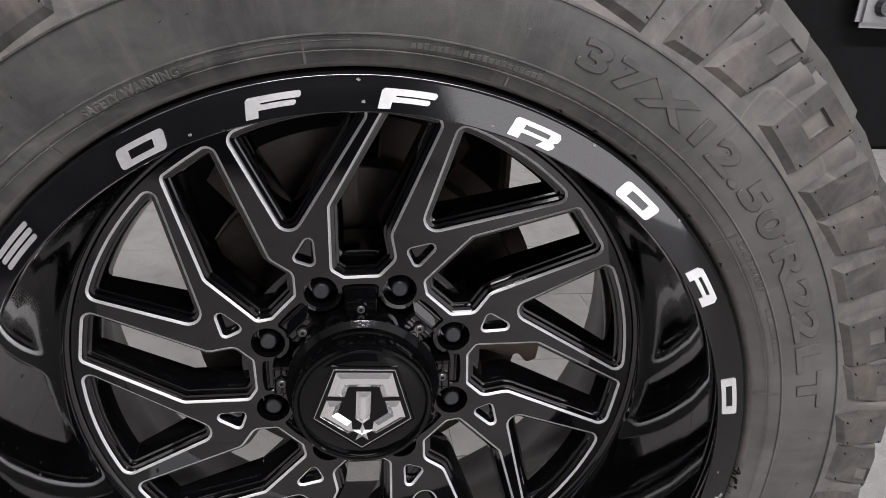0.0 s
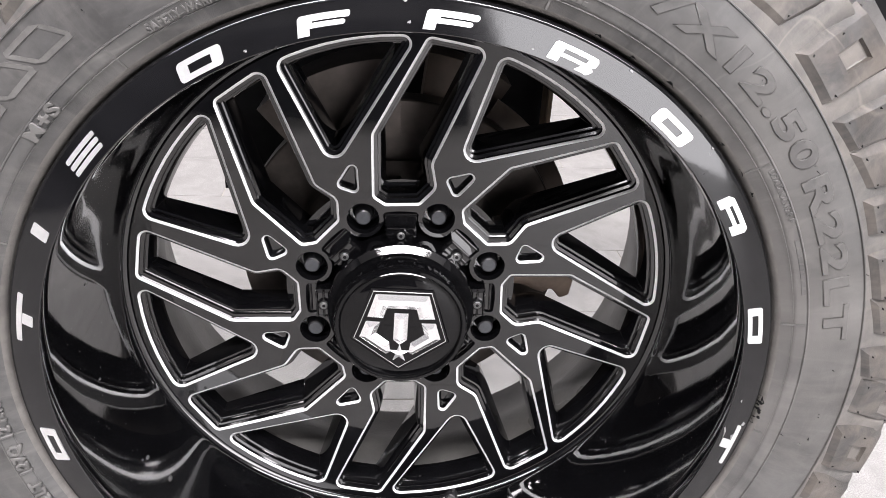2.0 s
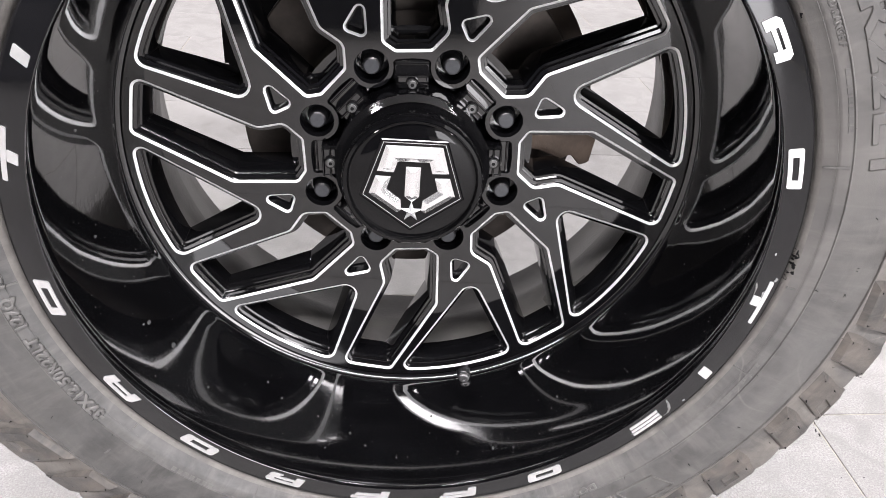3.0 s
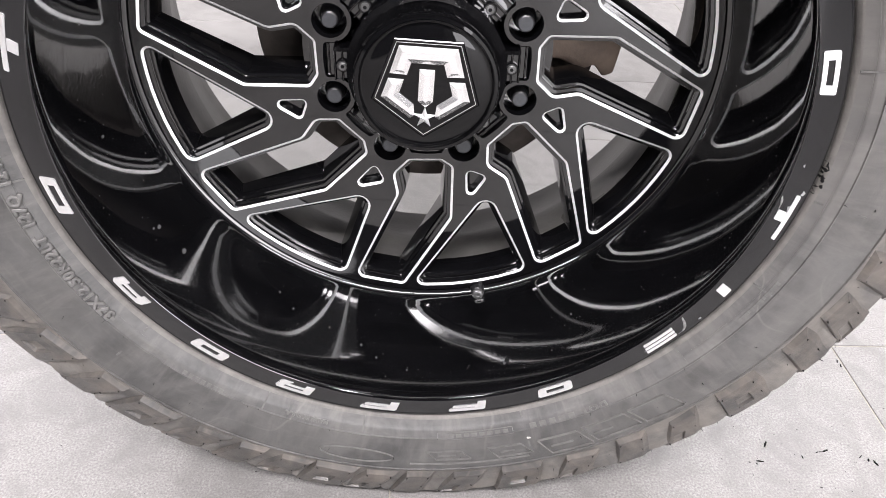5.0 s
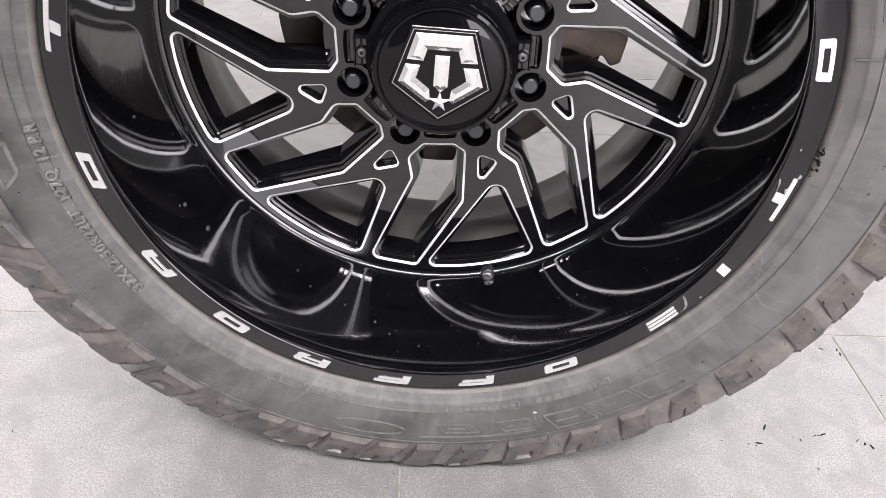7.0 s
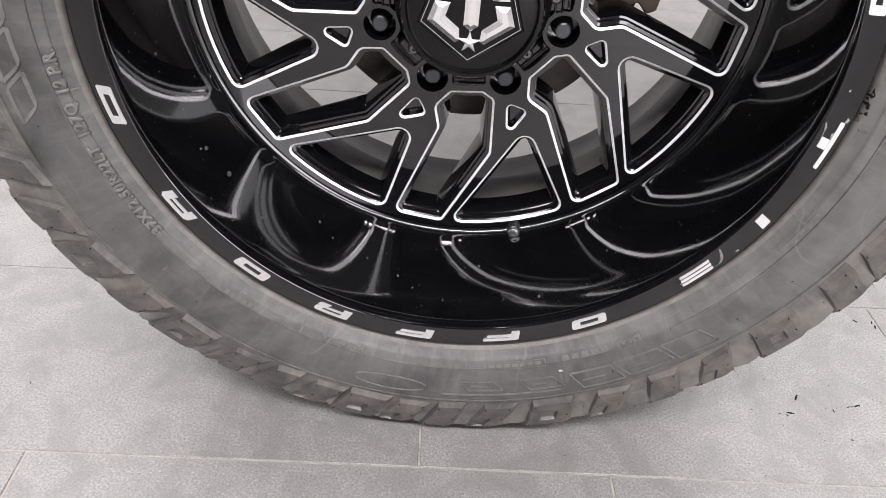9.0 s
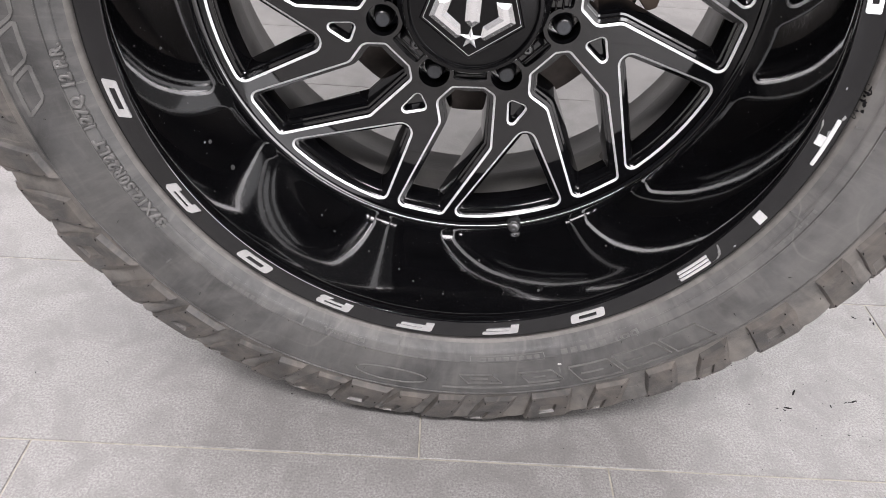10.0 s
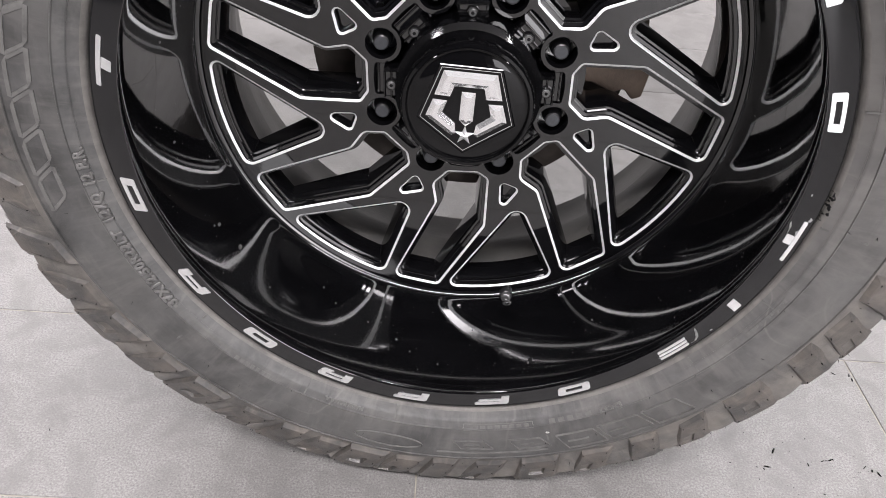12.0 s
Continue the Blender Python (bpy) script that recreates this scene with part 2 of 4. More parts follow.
def offset_ring(corners, d, seg=6):
    """Corners (x, z, radius) counter-clockwise; moved inwards by d, with rounded corners."""
    n, out = len(corners), []
    pts = [Vector(c[:2]) for c in corners]
    for i in range(n):
        p0, p1, p2 = pts[i - 1], pts[i], pts[(i + 1) % n]
        e1, e2 = (p1 - p0).normalized(), (p2 - p1).normalized()
        n1, n2 = Vector((-e1.y, e1.x)), Vector((-e2.y, e2.x))
        k = 1 + n1.dot(n2)
        q = p1 + (n1 + n2) * (d / k)
        turn = e1.x * e2.y - e1.y * e2.x
        rad = corners[i][2]
        if rad <= 0:
            out.append(q)
            continue
        rad = max(0.0012, rad - d) if turn > 0 else rad + d
        ang = math.atan2(turn, e1.dot(e2))
        tl = abs(rad * math.tan(ang / 2))
        a, b = q - e1 * tl, q + e2 * tl
        sgn = 1 if turn > 0 else -1
        c = a + n1 * rad * sgn
        va = a - c
        for j in range(seg + 1):
            th = ang * j / seg
            out.append(c + Vector((va.x * math.cos(th) - va.y * math.sin(th), va.x * math.sin(th) + va.y * math.cos(th))))
    return out


def polar(r, deg):
    return (r * math.cos(radians(deg)), r * math.sin(radians(deg)))


def corners(base, rows):
    """rows (r mm, degrees, corner radius mm) clockwise or not; made counter-clockwise."""
    c = [(*polar(r / 1000, base + a), q / 1000) for r, a, q in rows]
    area2 = sum(c[i - 1][0] * c[i][1] - c[i][0] * c[i - 1][1] for i in range(len(c)))
    return c if area2 > 0 else c[::-1]


def arc(r, a0, a1, n):
    return [(r, a0 + (a1 - a0) * i / n, 0) for i in range(1, n)]


WIN_A = [(247, 2.6, 9)] + arc(247, 2.6, -25.7, 8) + [(247, -25.7, 7), (143, 2.2, 11)]
WIN_B = [(247, -5.3, 6), (246, -11.3, 0), (247, -17.2, 8), (138.5, -11.5, 12), (117, -15.7, 10), (98.5, -9.8, 5), (97.5, 8.3, 5), (107, 13.5, 6), (164.5, 8.7, 10)]
WIN_T = [(151, -7.5, 5), (112.0, -3.2, 5), (128.5, 5.0, 5)]


def fill(outer, holes):
    """Triangles of a plane region with holes: points and index triples."""
    from mathutils.geometry import delaunay_2d_cdt
    pts, edges, start = [], [], 0
    for loop in [outer] + holes:
        pts += [Vector((q[0], q[1])) for q in loop]
        edges += [(start + i, start + (i + 1) % len(loop)) for i in range(len(loop))]
        start = len(pts)
    v, e, f, ov, oe, of = delaunay_2d_cdt(pts, edges, [], 0, 1e-7)

    def inside(x, y, loop):
        c = False
        for i in range(len(loop)):
            (ax, ay), (bx, by) = loop[i - 1], loop[i]
            if (ay > y) != (by > y) and x < (bx - ax) * (y - ay) / (by - ay) + ax:
                c = not c
        return c
    keep = []
    loops = [[(q[0], q[1]) for q in l] for l in [outer] + holes]
    box = [(min(q[0] for q in l), max(q[0] for q in l), min(q[1] for q in l), max(q[1] for q in l)) for l in loops]
    for t in f:
        cx = sum(v[i].x for i in t) / len(t)
        cy = sum(v[i].y for i in t) / len(t)
        if not inside(cx, cy, loops[0]):
            continue
        if any(b[0] <= cx <= b[1] and b[2] <= cy <= b[3] and inside(cx, cy, l) for b, l in zip(box[1:], loops[1:])):
            continue
        keep.append(tuple(t))
    return [(q.x, q.y) for q in v], keep


def ring_walls(loops, ys):
    """Quads between matching loops at the depths ys."""
    m = len(loops[0])
    v = [(q[0], y, HZ + q[1]) for l, y in zip(loops, ys) for q in l]
    f = []
    for k in range(len(loops) - 1):
        for i in range(m):
            j = (i + 1) % m
            f.append((k * m + i, k * m + j, (k + 1) * m + j, (k + 1) * m + i))
    return v, f


def circle(x, z, r, n=28):
    return [(x + r * math.cos(2 * math.pi * i / n), z + r * math.sin(2 * math.pi * i / n)) for i in range(n)]


# ---- setting ----
def slab(name, x0, x1, y0, y1, z0, z1, mat, kind="structure", label="", category=""):
    v = [(x, y, z) for x in (x0, x1) for y in (y0, y1) for z in (z0, z1)]
    f = [(0, 1, 3, 2), (4, 6, 7, 5), (0, 4, 5, 1), (2, 3, 7, 6), (0, 2, 6, 4), (1, 5, 7, 3)]
    return tagged(new(name, mesh_of(name, v, f, [mat])), label, category, "", kind)


X0, X1, Y0, Y1, ZC = ROOM
floor = slab("floor", X0, X1, Y0, Y1, -0.1, -0.0012, GROUT, label="grey porcelain tile floor with beige grout joints", category="floor")
slab("ceiling", X0, X1, Y0, Y1, ZC, ZC + 0.1, CEILING, label="plain pale grey ceiling", category="ceiling")
slab("wall_west", X0 - 0.1, X0, Y0, Y1, -0.1, ZC, GREYWALL, label="plain grey wall", category="wall")
slab("wall_east", X1, X1 + 0.1, Y0, Y1, -0.1, ZC, GREYWALL, label="plain grey wall", category="wall")
slab("wall_north", X0 - 0.1, X1 + 0.1, Y1, Y1 + 0.1, -0.1, ZC, GREYWALL, label="plain grey wall", category="wall")
slab("wall_south", X0 - 0.1, X1 + 0.1, Y0 - 0.1, Y0, -0.1, ZC, DARKWALL, label="plain dark grey wall", category="wall")

# unseen dark slab, added so the upper spokes and lip mirror something dark
slab("wall_partition", -3.2, 0.25, -2.0, -1.9, 0.0, 1.1, DARK_SLAB, label="low dark blue-black slab, unseen, added to darken reflections in the wheel", category="wall")

# ---- wheel ----
wheel = holder("wheel", 0, 0.15, 0, "gloss black truck wheel with milled edges on grey tiles", "wheel")


def flatten(x, y, z):
    return (x, y, z if z > 0.002 else 0.002 + (z - 0.002) * 0.02)


def lip_y(r):
    return max(0.0, (r - 0.2752) * 0.15)


rim = part("rim", lathe("rim", [(0.2982, 0.020), (0.2985, 0.0120), (0.2984, 0.0066), (0.2979, 0.0046), (0.2969, 0.0036), (0.2950, 0.0030), (0.2752, 0.0), (0.2747, 0.0003), (0.2742, 0.0016),
                                 (0.2730, 0.012), (0.2710, 0.040), (0.2685, 0.075), (0.2663, 0.100), (0.2646, 0.115), (0.2635, 0.1235), (0.2622, 0.1300), (0.2606, 0.1350), (0.2588, 0.1380), (0.2569, 0.1396), (0.2553, 0.1401), (0.2545, 0.1415), (0.2540, 0.150),
                                 (0.2530, 0.160), (0.2500, 0.178), (0.2450, 0.200), (0.2450, 0.225), (0.2560, 0.245), (0.2620, 0.285), (0.2660, 0.305), (0.2960, 0.312), (0.2985, 0.305),
                                 (0.2790, 0.298), (0.2700, 0.250), (0.2560, 0.225), (0.2560, 0.195), (0.2770, 0.150), (0.2790, 0.020)],
                        [GLOSS, BARREL, LIP], slots=[2] * 6 + [0] * 15 + [1] * 9 + [0] * 7, closed=True), wheel, "gloss black deep-dish rim with a flat lip")

# spoke face, one sheet with all openings
face_holes, loops_a, loops_b, loops_t = [], [], [], []
for k in range(8):
    lug_deg = PH + 22.5 + 45 * k
    loops_a.append(corners(lug_deg, WIN_A))
    loops_t.append(corners(lug_deg, WIN_T))
    loops_b.append(corners(lug_deg - 22.5, WIN_B))
for c in loops_a + loops_b:
    face_holes.append(offset_ring(c, -0.0010))
for c in loops_t:
    face_holes.append(offset_ring(c, -0.0002, 4))
inner = []
for k in range(8):
    lug_deg = PH + 22.5 + 45 * k
    cx, cz = polar(0.090, lug_deg)
    face_holes.append(circle(cx, cz, 0.0150))
    inner += [polar(0.0905, lug_deg - 22.5 + a) for a in (-9.0, -4.5, 0.0, 4.5, 9.0)]
    inner += [(cx + 0.0188 * math.cos(radians(lug_deg - b)), cz + 0.0188 * math.sin(radians(lug_deg - b))) for b in range(100, 261, 16)]
outer = [polar(0.2533, 360 * i / 192) for i in range(192)]
fv, ff = fill(outer, face_holes + [inner])
verts = [(x, FACE, HZ + z) for x, z in fv]
faces = [t if (Vector(fv[t[1]]) - Vector(fv[t[0]])).cross(Vector(fv[t[2]]) - Vector(fv[t[0]])) > 0 else t[::-1] for t in ff]


n_face = len(faces)


def add(v, f):
    n = len(verts)
    verts.extend(v)
    faces.extend(tuple(i + n for i in q) for q in f)


add(*ring_walls([outer, [polar(0.2541, 360 * i / 192) for i in range(192)], [polar(0.2543, 360 * i / 192) for i in range(192)], [polar(0.2535, 360 * i / 192) for i in range(192)]], [FACE, FACE + 0.001, 0.1505, 0.20]))
add(*ring_walls([inner, [(x * 0.984, z * 0.984) for x, z in inner], [(x * 0.930, z * 0.930) for x, z in inner]], [FACE, FACE + 0.0014, 0.164]))
for c in loops_a + loops_b:
    wv, wf = ring_walls([offset_ring(c, d) for d in (0.0013, 0.0015, 0.0044, 0.0047, 0.0050, 0.0070, 0.0072, 0.0110)], (0.1404, 0.1436, 0.1440, 0.1444, 0.1490, 0.1493, 0.1496, 0.181))
    wv = [(x, y if y < 0.18 else 0.181 - 0.011 * min(1.0, max(0.0, (math.hypot(x, z - HZ) - 0.205) / 0.025)), z) for x, y, z in wv]
    add(wv, wf)
for c in loops_t:
    add(*ring_walls([offset_ring(c, d, 4) for d in (0.0018, 0.0022, 0.0040)], (0.1410, 0.146, 0.149)))
    r = offset_ring(c, 0.0040, 4)
    add([(x, 0.149, HZ + z) for x, z in r], [tuple(range(len(r)))])
for k in range(8):
    cx, cz = polar(0.090, PH + 22.5 + 45 * k)
    add(*ring_walls([circle(cx, cz, 0.0150), circle(cx, cz, 0.0146), circle(cx, cz, 0.0138)], [FACE, FACE + 0.0008, 0.172]))
# back of the hub
hub = circle(0, 0, 0.112, 64)
add([(x, 0.164, HZ + z) for x, z in hub], [tuple(range(64))])
add(*ring_walls([hub, hub], [0.164, 0.215]))
spokes = part("spokes", mesh_of("spokes", verts, faces, [GLOSS, SATIN], 30, [1 if i < n_face and max(math.hypot(verts[k][0], verts[k][2] - HZ) for k in faces[i]) > 0.112 else 0 for i in range(len(faces))]), wheel, "gloss black split spokes")

for name, loops in (("window_edge", loops_a + loops_b), ("pocket_edge", loops_t)):
    for c in loops:
        s = 6 if name == "window_edge" else 4
        a, b = (-0.0010, 0.0013) if s == 6 else (-0.0002, 0.0018)
        v, f = ring_walls([offset_ring(c, a, s), offset_ring(c, a * 0.6 + b * 0.4, s), offset_ring(c, b, s)], [FACE, FACE + 0.0003, 0.1404 if s == 6 else 0.1410])
        part(name, mesh_of(name, v, f, [MILLED], 60), spokes, "milled bare aluminium edge")


# ---- centre cap and hub ----
cap = part("centre_cap", lathe("centre_cap", [(0.0, 0.0866), (0.034, 0.0868), (0.040, 0.0872), (0.045, 0.0879), (0.0495, 0.0888), (0.0530, 0.0897), (0.0538, 0.0895), (0.0541, 0.0864), (0.0545, 0.0858), (0.0552, 0.0864), (0.0560, 0.0858), (0.0585, 0.0862), (0.0600, 0.0880),
                                             (0.0604, 0.0920), (0.0600, 0.1050), (0.0615, 0.1065), (0.0620, 0.1150), (0.0620, 0.172)], [CAP], n=96), wheel, "domed gloss black cap")


def prism(loop, levels, mat, angle=25):
    """A plate from a loop (x, z) in metres about the axle: rings (inset, depth), the last one filled."""
    c = corners_xy(loop)
    rings = [offset_ring(c, d) for d, y in levels]
    v, f = ring_walls(rings, [y for d, y in levels])
    m = len(rings[0])
    tv, tf = fill(rings[-1], [])
    base = len(v)
    v += [(x, levels[-1][1], HZ + z) for x, z in tv]
    f += [tuple(base + i for i in t) for t in tf]
    return v, f


def corners_xy(loop, radius=0.0):
    c = [(x, z, radius) for x, z in loop]
    area2 = sum(c[i - 1][0] * c[i][1] - c[i][0] * c[i - 1][1] for i in range(len(c)))
    return c if area2 > 0 else c[::-1]


def turned(loop, deg, k=0.001):
    ca, sa = math.cos(radians(deg)), math.sin(radians(deg))
    return [((x * ca - z * sa) * k, (x * sa + z * ca) * k) for x, z in loop]


EMB = -1.2
pent = [(-27.5, 39.0), (27.5, 39.0), (44.7, -13.3), (0, -46.0), (-44.7, -13.3)]
v, f = prism(turned(pent, EMB), [(0, 0.0890), (0, 0.0862), (0.0008, 0.0856)], GLOSS)
plate = part("emblem_plate", mesh_of("emblem_plate", v, f, [CAP], 20), cap, "black five-sided emblem plate")
v, f = ring_walls([offset_ring(corners_xy(turned(pent, EMB)), d) for d in (0.0024, 0.0025, 0.0029, 0.0030)], [0.0857, 0.0852, 0.0852, 0.0857])
part("emblem_border", mesh_of("emblem_border", v, f, [CHROME], 20), cap, "thin chrome border")
bar_top = [(-23.5, 33.8), (23.5, 33.8), (30.2, 10.2), (16.2, 9.6), (13.2, 19.8), (-13.2, 19.8), (-16.2, 9.6), (-30.2, 10.2)]
bar_side = [(-31.2, 6.0), (-18.4, 5.6), (-21.8, -6.2), (-9.6, -15.6), (-8.4, -25.6), (-12.2, -28.0), (-36.6, -10.6)]
bar_mid = [(-6.2, 15.2), (6.2, 15.2), (6.2, -12.4), (0, -17.6), (-6.2, -12.4)]
for loop, inset in ((bar_top, 0.0042), (bar_side, 0.0040), ([(-x, z) for x, z in bar_side[::-1]], 0.0040), (bar_mid, 0.0040)):
    v, f = prism(turned(loop, EMB), [(0, 0.0857), (0, 0.0850), (inset, 0.0824)], CHROME)
    part("emblem_bar", mesh_of("emblem_bar", v, f, [CHROME]), cap, "bevelled chrome bar")
star = [((9.4 if i % 2 == 0 else 3.6) * math.sin(math.pi * i / 5), -27.0 + (9.4 if i % 2 == 0 else 3.6) * math.cos(math.pi * i / 5)) for i in range(10)]
tip = turned([(0, -27.0)], EMB)[0]
loop = turned(star, EMB)
v = [(x, 0.0857, HZ + z) for x, z in loop] + [(x, 0.0848, HZ + z) for x, z in loop] + [(tip[0], 0.0822, HZ + tip[1])]
f = [(i, (i + 1) % 10, 10 + (i + 1) % 10, 10 + i) for i in range(10)] + [(10 + i, 10 + (i + 1) % 10, 20) for i in range(10)]
part("emblem_star", mesh_of("emblem_star", v, f, [SILVER]), cap, "small faceted chrome star")

for k in range(8):
    d = PH + 22.5 + 45 * k
    cx, cz = polar(0.090, d)
    prof = [(0.0, 0.1404), (0.0062, 0.1404), (0.0074, 0.1412), (0.0079, 0.146), (0.0082, 0.152), (0.0100, 0.155), (0.0104, 0.168), (0.0128, 0.171)]
    v, f = ring_walls([circle(cx, cz, max(r, 0.0001), 20) for r, y in prof], [y for r, y in prof])
    part("lug_nut", mesh_of("lug_nut", v, f, [NUT, NUT_TOP], 20, [1 if i < 20 else 0 for i in range(len(f))]), wheel, "black round-headed lug nut")


def radial_box(deg, r0, r1, half, y0, y1, ch=0.0012):
    """A chamfered box that points from the axle outwards."""
    def at(r, w, y):
        a = radians(deg)
        return (r * math.cos(a) - w * math.sin(a), y, HZ + r * math.sin(a) + w * math.cos(a))
    rings = []
    for q, y in ((0, y1), (0, y0 + ch), (ch, y0)):
        rings.append([at(r0 + q, -half + q, y), at(r1 - q, -half + q, y), at(r1 - q, half - q, y), at(r0 + q, half - q, y)])
    v = [p_ for ring in rings for p_ in ring]
    f = [(k * 4 + i, k * 4 + (i + 1) % 4, (k + 1) * 4 + (i + 1) % 4, (k + 1) * 4 + i) for k in range(2) for i in range(4)] + [(8, 9, 10, 11)]
    return v, f


def joined(name, bits, mats, smooth=False, slots=None):
    v, f, s = [], [], []
    for i, (bv, bf) in enumerate(bits):
        f += [tuple(k + len(v) for k in q) for q in bf]
        v += bv
        s += [slots[i] if slots else 0] * len(bf)
    return mesh_of(name, v, f, mats, smooth, s)


def disc_at(deg, r, radius, y0, y1, n=14, rim_=0.0006):
    cx, cz = polar(r, deg)
    v, f = ring_walls([circle(cx, cz, radius, n), circle(cx, cz, radius, n), circle(cx, cz, radius - rim_, n)], [y1, y0 + rim_, y0])
    return v, f + [tuple(range(2 * n, 3 * n))]


for k in range(8):
    d = PH + 45 * k
    bits = [radial_box(d, 0.0660, 0.0800, 0.0140, 0.1285, 0.172, 0.0024), radial_box(d, 0.0775, 0.0890, 0.0165, 0.1415, 0.172, 0.0022),
            radial_box(d, 0.0780, 0.0796, 0.0130, 0.1262, 0.131, 0.0006), radial_box(d, 0.0845, 0.0860, 0.0145, 0.1398, 0.143, 0.0006),
            radial_box(d, 0.0714, 0.0732, 0.0138, 0.1264, 0.131, 0.0007), disc_at(d, 0.0722, 0.0058, 0.1256, 0.131, 18, 0.0010)]
    boss = part("hub_boss", joined("hub_boss", bits, [GLOSS]), wheel)
    part("cap_screw", joined("cap_screw", [disc_at(d, 0.0722, 0.0036, 0.1242, 0.130), disc_at(d, 0.0722, 0.0017, 0.1238, 0.1243, 6, 0.0002)], [SCREW, PLASTIC], 30, [0, 1]), boss, "small steel button screw")
part("hub_ring", lathe("hub_ring", [(0.0612, 0.1122), (0.0616, 0.1113), (0.0622, 0.1110), (0.0675, 0.1153), (0.0680, 0.1165), (0.0682, 0.172)], [GLOSS], n=96, smooth=14), wheel)

# valve stem
vx, vz = polar(0.2580, -75.8)
v, f = ring_walls([circle(vx, vz, r, 18) for r in (0.0001, 0.0016, 0.0020, 0.0040, 0.0052, 0.0058, 0.0058, 0.0064, 0.0070, 0.0074, 0.0090)], [0.1288, 0.1288, 0.1282, 0.1282, 0.1288, 0.1300, 0.1330, 0.1334, 0.1345, 0.1390, 0.1420])
part("valve_stem", mesh_of("valve_stem", v, f, [NUT, SCREW], 40, [1 if i < 18 * 6 else 0 for i in range(len(f))]), wheel, "short black valve with a dull metal cap")

# ---- lettering on the lip ----


def dense(loop, step=0.003):
    out = []
    for i in range(len(loop)):
        a, b = Vector(loop[i]), Vector(loop[(i + 1) % len(loop)])
        n = max(1, int((b - a).length / step))
        out += [tuple(a + (b - a) * j / n) for j in range(n)]
    return out


def rounded(loop, radius):
    return [tuple(q) for q in offset_ring(corners_xy(loop, radius), 0, 4)]


def lip_mark(name, deg, outlines, width, LR=0.2783, slant=0.22, label=""):
    """Raised silver shape on the lip. outlines in mm (u to the right, v outwards): outer and holes."""
    loops = [dense([(u / 1000, w / 1000) for u, w in l]) for l in outlines]
    pv, pf = fill(loops[0], loops[1:])

    def put(u, w, y):
        r = LR + w
        return P(r, deg + math.degrees((width / 2000 - u - slant * (w - 0.006)) / 0.2865), y)
    v = [put(u, w, -0.0007 + lip_y(LR + w)) for u, w in pv]
    f = list(pf)
    for l in loops:
        n = len(v)
        m = len(l)
        v += [put(u, w, -0.0007 + lip_y(LR + w)) for u, w in l] + [put(u, w, 0.0008 + lip_y(LR + w)) for u, w in l]
        f += [(n + i, n + (i + 1) % m, n + m + (i + 1) % m, n + m + i) for i in range(m)]
    part(name, mesh_of(name, v, f, [SILVER]), rim, label)


W, Hh = 33, 12.4
GLYPH = {
    "O": [rounded([(0, 0), (W, 0), (W, Hh), (0, Hh)], 3.0), [(8, 3.6), (W - 8, 3.6), (W - 8, Hh - 3.6), (8, Hh - 3.6)]],
    "D": [rounded([(0, 0), (W, 0), (W, Hh), (0, Hh)], 1.6), [(7, 3.6), (W - 7, 3.6), (W - 7, Hh - 3.6), (7, Hh - 3.6)]],
    "F": [[(0, 0), (8, 0), (8, 4.2), (W - 3, 4.2), (W - 1.8, 5.2), (W - 1.8, 6.6), (W - 3, 7.4), (9.5, 7.4), (9.5, 8.4), (W, 8.4), (W + 1, 9.6), (W + 1, 11.4), (W, Hh), (1.5, Hh), (0, 11)]],
    "R": [[(0, 0), (8, 0), (8, 4.0), (W - 9, 4.0), (W - 12, 0), (W - 2.6, 0), (W - 0.4, 2.2), (W - 0.2, 4.0), (W - 2.4, 5.3), (W - 0.2, 6.6), (W, 10.0), (W - 2, Hh), (1.5, Hh), (0, 11)], [(8, 6.4), (W - 7, 6.4), (W - 7, 9.4), (8, 9.4)]],
    "A": [[(0, 0), (8, 0), (8, 3.4), (W - 8, 3.4), (W - 8, 0), (W, 0), (W, 9.6), (W - 3, Hh), (3, Hh), (0, 9.6)], [(8, 6.4), (W - 8, 6.4), (W - 8, 8.8), (8, 8.8)]],
}
TOP = (118.8, 101.8, 85.3, 68.2, 50.7, 33.2, 12.7)
LOW = (-62.8, -79.5, -96.1, -112.4, -129.3, -146.6, -166.6)
for degs, base_r in ((TOP, 0.2773), (LOW, 0.2796)):
    for ch, deg in zip("OFFROAD", degs):
        lip_mark("lip_letter", deg, GLYPH[ch], W, base_r, label="raised silver letter " + ch)
for deg in (169.4, -11.2):
    lip_mark("lip_bar", deg, [rounded([(0, 7.6), (41, 7.6), (41, 11.6), (0, 11.6)], 1.0)], 41, 0.2800, label="plain silver bar")
    lip_mark("lip_bar", deg, [rounded([(16.0, -0.8), (25.0, -0.8), (25.0, 7.3), (16.0, 7.3)], 0.8)], 41, 0.2800, label="plain silver bar")
for deg in (154.3, -27.1):
    lip_mark("lip_bar", deg, [rounded([(0, 0), (9, 0), (9, Hh), (0, Hh)], 1.0)], 9, 0.2795, label="plain silver bar")
for deg in (139.9, -41.5):
    for lo, hi in ((0.2, 3.4), (4.7, 7.9), (9.2, 12.4)):
        lip_mark("lip_bar", deg, [rounded([(0, lo), (31, lo), (31, hi), (0, hi)], 1.3)], 31, 0.2793, label="plain silver bar")


